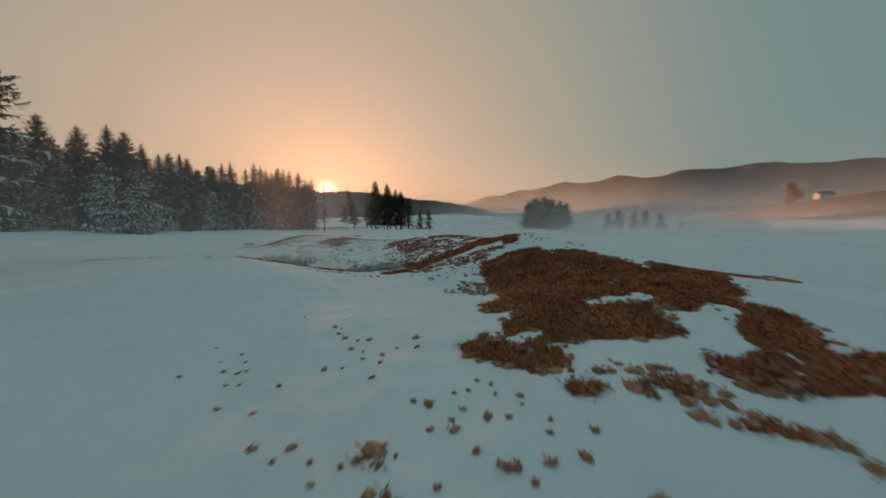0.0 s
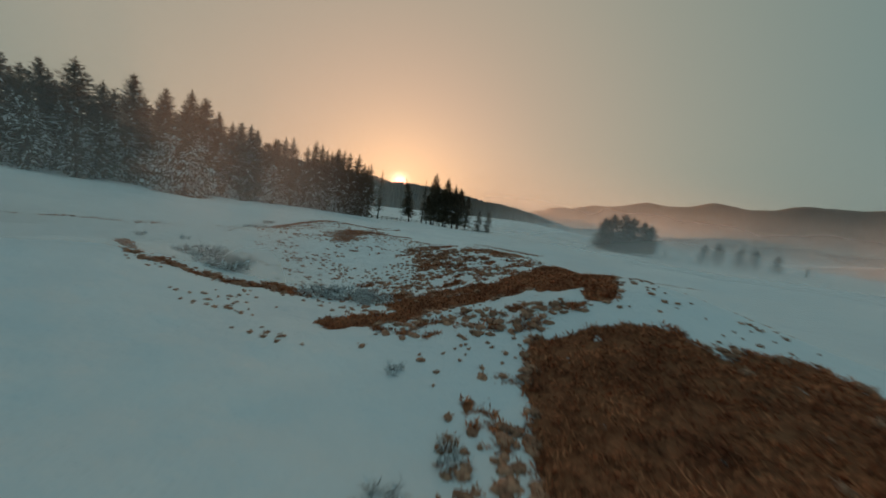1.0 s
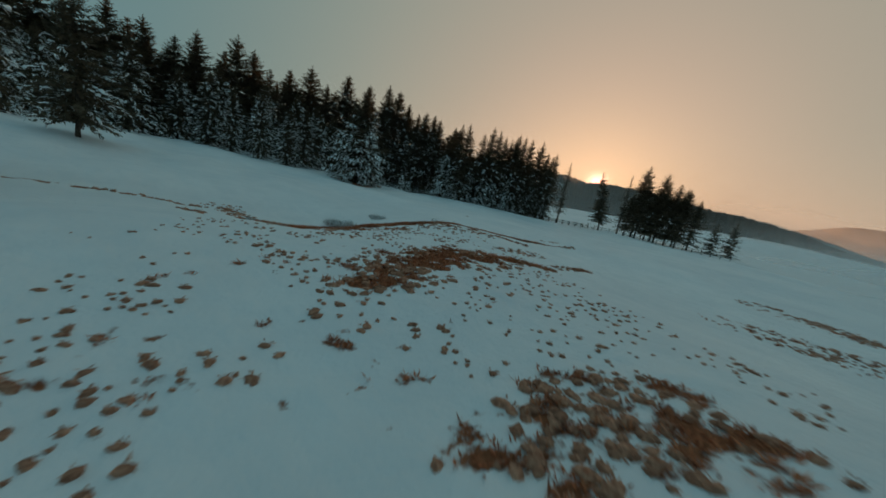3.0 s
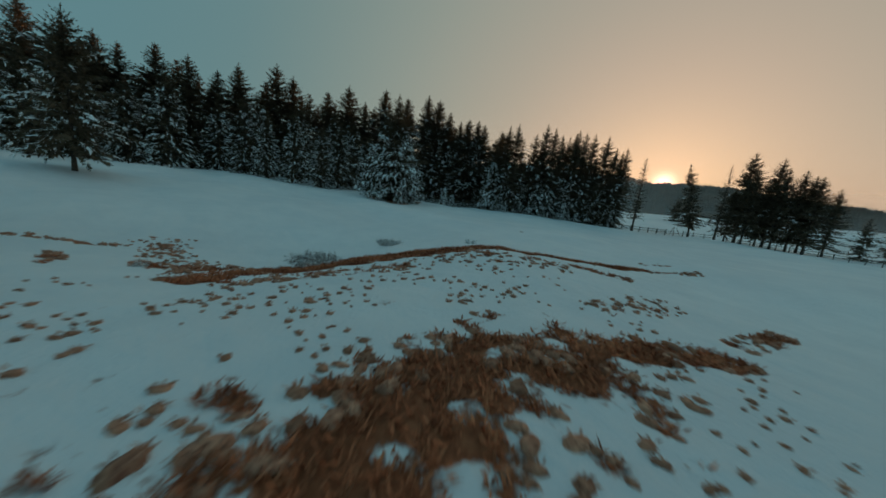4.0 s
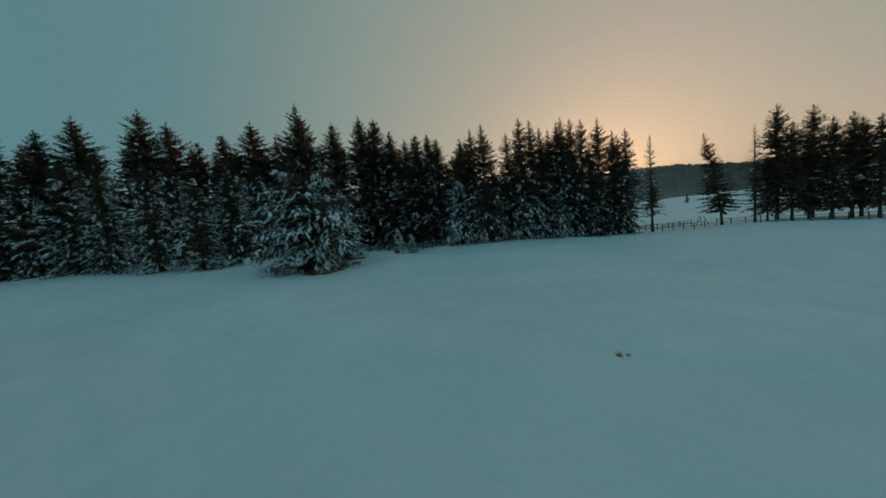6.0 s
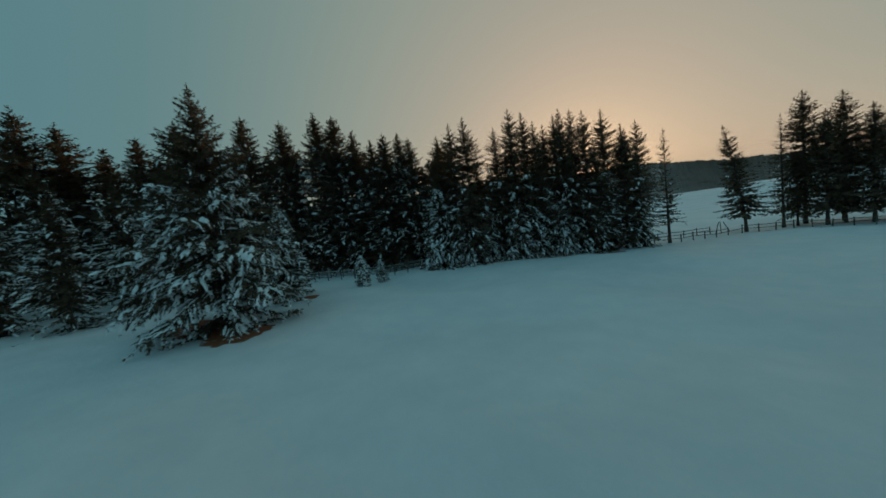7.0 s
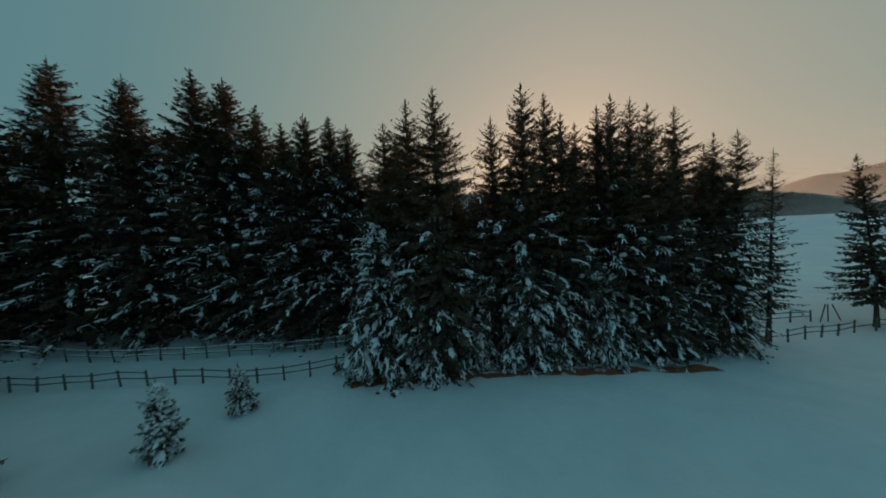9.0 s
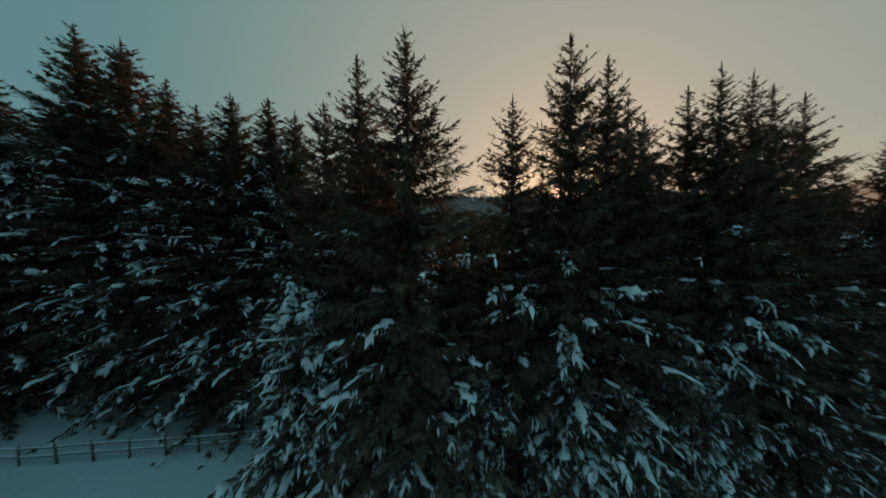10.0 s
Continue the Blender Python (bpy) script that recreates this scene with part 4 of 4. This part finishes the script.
def build_shrubs():
    kinds = {}
    spots = [(-4.4, 21.4, 1, 1.0), (-5.4, 21.0, 1, 0.8), (-9.3, 20.7, 1, 1.0), (-11.0, 21.2, 1, 0.9), (-3.2, 20.9, 1, 0.7), (-22.8, 38.3, 1, 1.0), (-24.3, 38.9, 1, 0.8), (-26.0, 43.5, 1, 0.7), (-22.6, 46.8, 0, 0.8), (-16.8, 23.1, 0, 0.8), (-15.4, 24.2, 0, 0.7), (0.9, 14.2, 0, 0.8), (0.3, 13.2, 0, 0.7), (-0.6, 16.0, 0, 0.6), (1.4, 12.6, 0, 0.7), (-23.0, 33.0, 0, 0.7)]
    for n, (x, y, big, s) in enumerate(spots):
        m = pose(x, y, ground_z(x, y), 0, 0, 77 * n) @ Matrix.Diagonal((s, s, s, 1))
        if big not in kinds:
            top = tagged(new("shrub"), "leafless frosted shrub in the snowy hollow" if big else "dry weed stalks dusted with frost", "shrub", "frosted shrubs" if big else "dry weeds")
            stems, frost = shrub_meshes(61 + big, 0.85 if big else 0.25, 0.5 if big else 0.32, 120 if big else 14)
            new("stem", stems).parent = top
            tagged(new("frost", frost), "white hoar frost", kind="stuff").parent = top
            top.matrix_basis = m
            kinds[big] = top
            continue
        top = kinds[big]
        keep = top.matrix_basis.copy()
        top.matrix_basis = Matrix.Identity(4)
        copy_thing(top, m)
        top.matrix_basis = keep


build_shrubs()


# ---- the house on the far slope ----
def part(name, bm, mat, parent, label=""):
    me = bpy.data.meshes.new(name)
    bm.to_mesh(me)
    bm.free()
    me.materials.append(mat)
    o = new(name, me)
    o.parent = parent
    return tagged(o, label)


def box(bm, x, y, z, sx, sy, sz):
    r = bmesh.ops.create_cube(bm, size=1.0)
    bmesh.ops.scale(bm, vec=(sx, sy, sz), verts=r["verts"])
    bmesh.ops.translate(bm, vec=(x, y, z), verts=r["verts"])


def prism(bm, outline, y0, y1):
    """A solid with the outline in x, z, from y0 to y1."""
    a = [bm.verts.new((x, y0, z)) for x, z in outline]
    b = [bm.verts.new((x, y1, z)) for x, z in outline]
    bm.faces.new(a)
    bm.faces.new(b[::-1])
    for i in range(len(a)):
        j = (i + 1) % len(a)
        bm.faces.new((a[j], a[i], b[i], b[j]))


def build_house():
    x, y = 266.0, 229.0
    top = tagged(new("house"), "white rendered house with a brown gable roof", "house")
    top.matrix_basis = pose(x, y, ground_z(x, y) - 0.4, 0, 0, 74) @ Matrix.Diagonal((0.66, 0.6, 0.66, 1))
    bm = bmesh.new()
    prism(bm, [(-4.5, 0), (4.5, 0), (4.5, 5.0), (0, 8.2), (-4.5, 5.0)], -7, 7)
    part("wall", bm, M_WALL, top)
    for sg in (1, -1):
        bm = bmesh.new()
        prism(bm, [(0, 8.25), (sg * 5.3, 4.5), (sg * 5.3, 4.8), (0, 8.6)], -7.7, 7.7)
        bmesh.ops.recalc_face_normals(bm, faces=bm.faces)
        part("roof", bm, M_ROOF, top)
    bm = bmesh.new()
    box(bm, 1.6, 2.0, 8.6, 0.7, 0.7, 1.8)
    part("chimney", bm, M_WALL, top)
    for yy in (-7.03, 7.03):
        for xx, zz in ((-2.2, 2.2), (2.2, 2.2), (0, 5.2)):
            bm = bmesh.new()
            box(bm, xx, yy, zz, 1.1, 0.08, 1.4)
            part("window", bm, M_PANE, top)
    for xx in (-4.53, 4.53):
        for yk in (-4.5, -1.5, 1.5, 4.5):
            bm = bmesh.new()
            box(bm, xx, yk, 2.4, 0.08, 1.1, 1.4)
            part("window", bm, M_PANE, top)


build_house()


def leafy_tree(seed, H, R):
    rs = np.random.RandomState(seed)
    trunk, leaves = Soup(), Soup()
    hs = np.linspace(-0.3, H * 0.8, 7)
    tube(trunk, np.stack([0.15 * np.sin(hs), 0 * hs, hs], 1), np.linspace(0.32, 0.05, 7), 6)
    for k in range(26):
        a, h = rs.uniform(0, 6.28), rs.uniform(0.18, 0.78) * H
        L = R * rs.uniform(0.6, 1.0) * (1 - 0.55 * (h / H - 0.35) ** 2 * 4)
        s = np.linspace(0, 1, 5)
        p = np.stack([L * s * math.cos(a), L * s * math.sin(a), h + L * s * rs.uniform(0.3, 0.9)], 1)
        tube(trunk, p, np.linspace(0.09, 0.015, 5), 4)
        for c in p[1:]:
            n = 40
            q = c + rs.normal(0, 0.13 * R, (n, 3))
            al = unit(rs.normal(0, 1, (n, 3)))
            kites(leaves, q, al, unit(np.cross(al, rs.normal(0, 1, (n, 3)))), rs.uniform(0.25, 0.6, n), rs.uniform(0.1, 0.25, n))
    return trunk.mesh("trunk", M_BARK, True), leaves.mesh("crown", M_FOLIAGE), None


let_through(M_FOLIAGE, 0.4, (0.36, 0.16, 0.06))
orange = Kind(leafy_tree(71, 13, 5), "tree", "broad tree with rusty orange foliage near the house", "rusty trees by the house")
for x, y, s, wide in [(238, 224, 1.3, 0.6), (252, 234, 0.75, 1.3), (228, 216, 0.5, 1.0)]:
    orange.plant(x, y, s, x * 7, wide)


# ---- hung sheets for mist, distance haze and glare ----
def veil_material(name, strength, top, power):
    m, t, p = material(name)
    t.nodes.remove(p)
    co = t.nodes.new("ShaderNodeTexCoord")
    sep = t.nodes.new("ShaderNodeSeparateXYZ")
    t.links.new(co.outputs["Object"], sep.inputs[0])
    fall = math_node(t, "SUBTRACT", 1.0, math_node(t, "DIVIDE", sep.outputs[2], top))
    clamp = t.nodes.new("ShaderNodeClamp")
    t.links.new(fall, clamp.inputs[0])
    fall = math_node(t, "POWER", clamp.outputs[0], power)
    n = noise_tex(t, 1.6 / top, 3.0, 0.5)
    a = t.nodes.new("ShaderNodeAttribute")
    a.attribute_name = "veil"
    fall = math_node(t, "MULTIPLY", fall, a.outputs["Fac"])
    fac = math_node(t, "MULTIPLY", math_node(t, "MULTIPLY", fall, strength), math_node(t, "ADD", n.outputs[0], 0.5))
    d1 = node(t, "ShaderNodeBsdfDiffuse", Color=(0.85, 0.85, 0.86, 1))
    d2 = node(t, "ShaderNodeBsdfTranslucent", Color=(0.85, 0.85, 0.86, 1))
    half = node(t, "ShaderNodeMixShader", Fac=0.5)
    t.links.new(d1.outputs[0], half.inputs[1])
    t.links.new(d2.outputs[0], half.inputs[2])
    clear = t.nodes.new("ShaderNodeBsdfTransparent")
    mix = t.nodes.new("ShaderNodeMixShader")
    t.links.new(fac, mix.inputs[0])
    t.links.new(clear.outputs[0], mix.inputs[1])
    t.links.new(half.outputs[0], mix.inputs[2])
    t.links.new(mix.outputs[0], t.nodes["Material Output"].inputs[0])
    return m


def hang_veil(x, y, fade, top, strength, power, label):
    """A sheet for mist, haze and glare along a line on the ground, thinning upwards and towards its ends."""
    zs = np.linspace(-1, top, 4)
    X, Z = np.meshgrid(x, zs, indexing="ij")
    Y = np.repeat(y[:, None], 4, 1)
    me = from_arrays("mist", np.stack([X, Y, Z], -1).reshape(-1, 3), grid_faces(*X.shape), veil_material("mist", strength, top, power), True)
    me.attributes.new("veil", "FLOAT", "POINT").data.foreach_set("value", np.repeat(fade, 4).astype(np.float32))
    tagged(new("mist", me), label, "mist", kind="stuff")


def mist_haze_ring(radius, az0, az1, top, strength, seed):
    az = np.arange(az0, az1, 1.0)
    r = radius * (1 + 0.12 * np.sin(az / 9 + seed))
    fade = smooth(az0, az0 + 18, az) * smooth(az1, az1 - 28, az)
    hang_veil(-r * np.sin(np.radians(az)), r * np.cos(np.radians(az)), fade, top, strength, 2.0, "thin hung sheet for valley mist and distance haze")


def glare_mist(points, top, strength, fade_in, fade_out):
    """An added sheet for veiling glare and low mist along a line, with soft ends of the given lengths."""
    p = np.array(points, float)
    seg = np.concatenate([[0], np.cumsum(np.hypot(*np.diff(p, axis=0).T))])
    d = np.linspace(0, seg[-1], 40)
    fade = smooth(0, fade_in, d) * smooth(seg[-1], seg[-1] - fade_out, d)
    hang_veil(np.interp(d, seg, p[:, 0]), np.interp(d, seg, p[:, 1]), fade, top, strength, 1.0, "pale added sheet for veiling glare and low mist over the snowy hollow")


mist_haze_ring(76, -95, -4, 4.5, 0.55, 6)
mist_haze_ring(105, -85, 8, 20, 0.6, 1)
mist_haze_ring(165, -90, 12, 13, 0.9, 2)
mist_haze_ring(280, -95, 12, 22, 0.95, 3)
# these two tall sheets add distance haze in front of the far hills
mist_haze_ring(410, -100, 12, 55, 0.6, 4)
mist_haze_ring(860, -118, 24, 200, 0.6, 5)
# added sheets beside the path: the sun's early veiling glare, with some ground mist
glare_mist([(-32, -4), (-19, 10), (-11, 18.4), (-3.9, 24.8)], 14, 0.34, 10, 6)
glare_mist([(-30, 4), (-21, 15), (-10, 26)], 5.5, 0.24, 9, 9)
glare_mist([(-44, 4), (-30, 17), (-22, 27)], 6, 0.22, 10, 8)
glare_mist([(-3.5, 35.5), (3, 31), (10, 24), (22, 16), (34, 8)], 11, 0.26, 7, 10)
# tall added sheet: distance haze that pales the near hill
mist_haze_ring(415, 0, 80, 120, 0.3, 8)
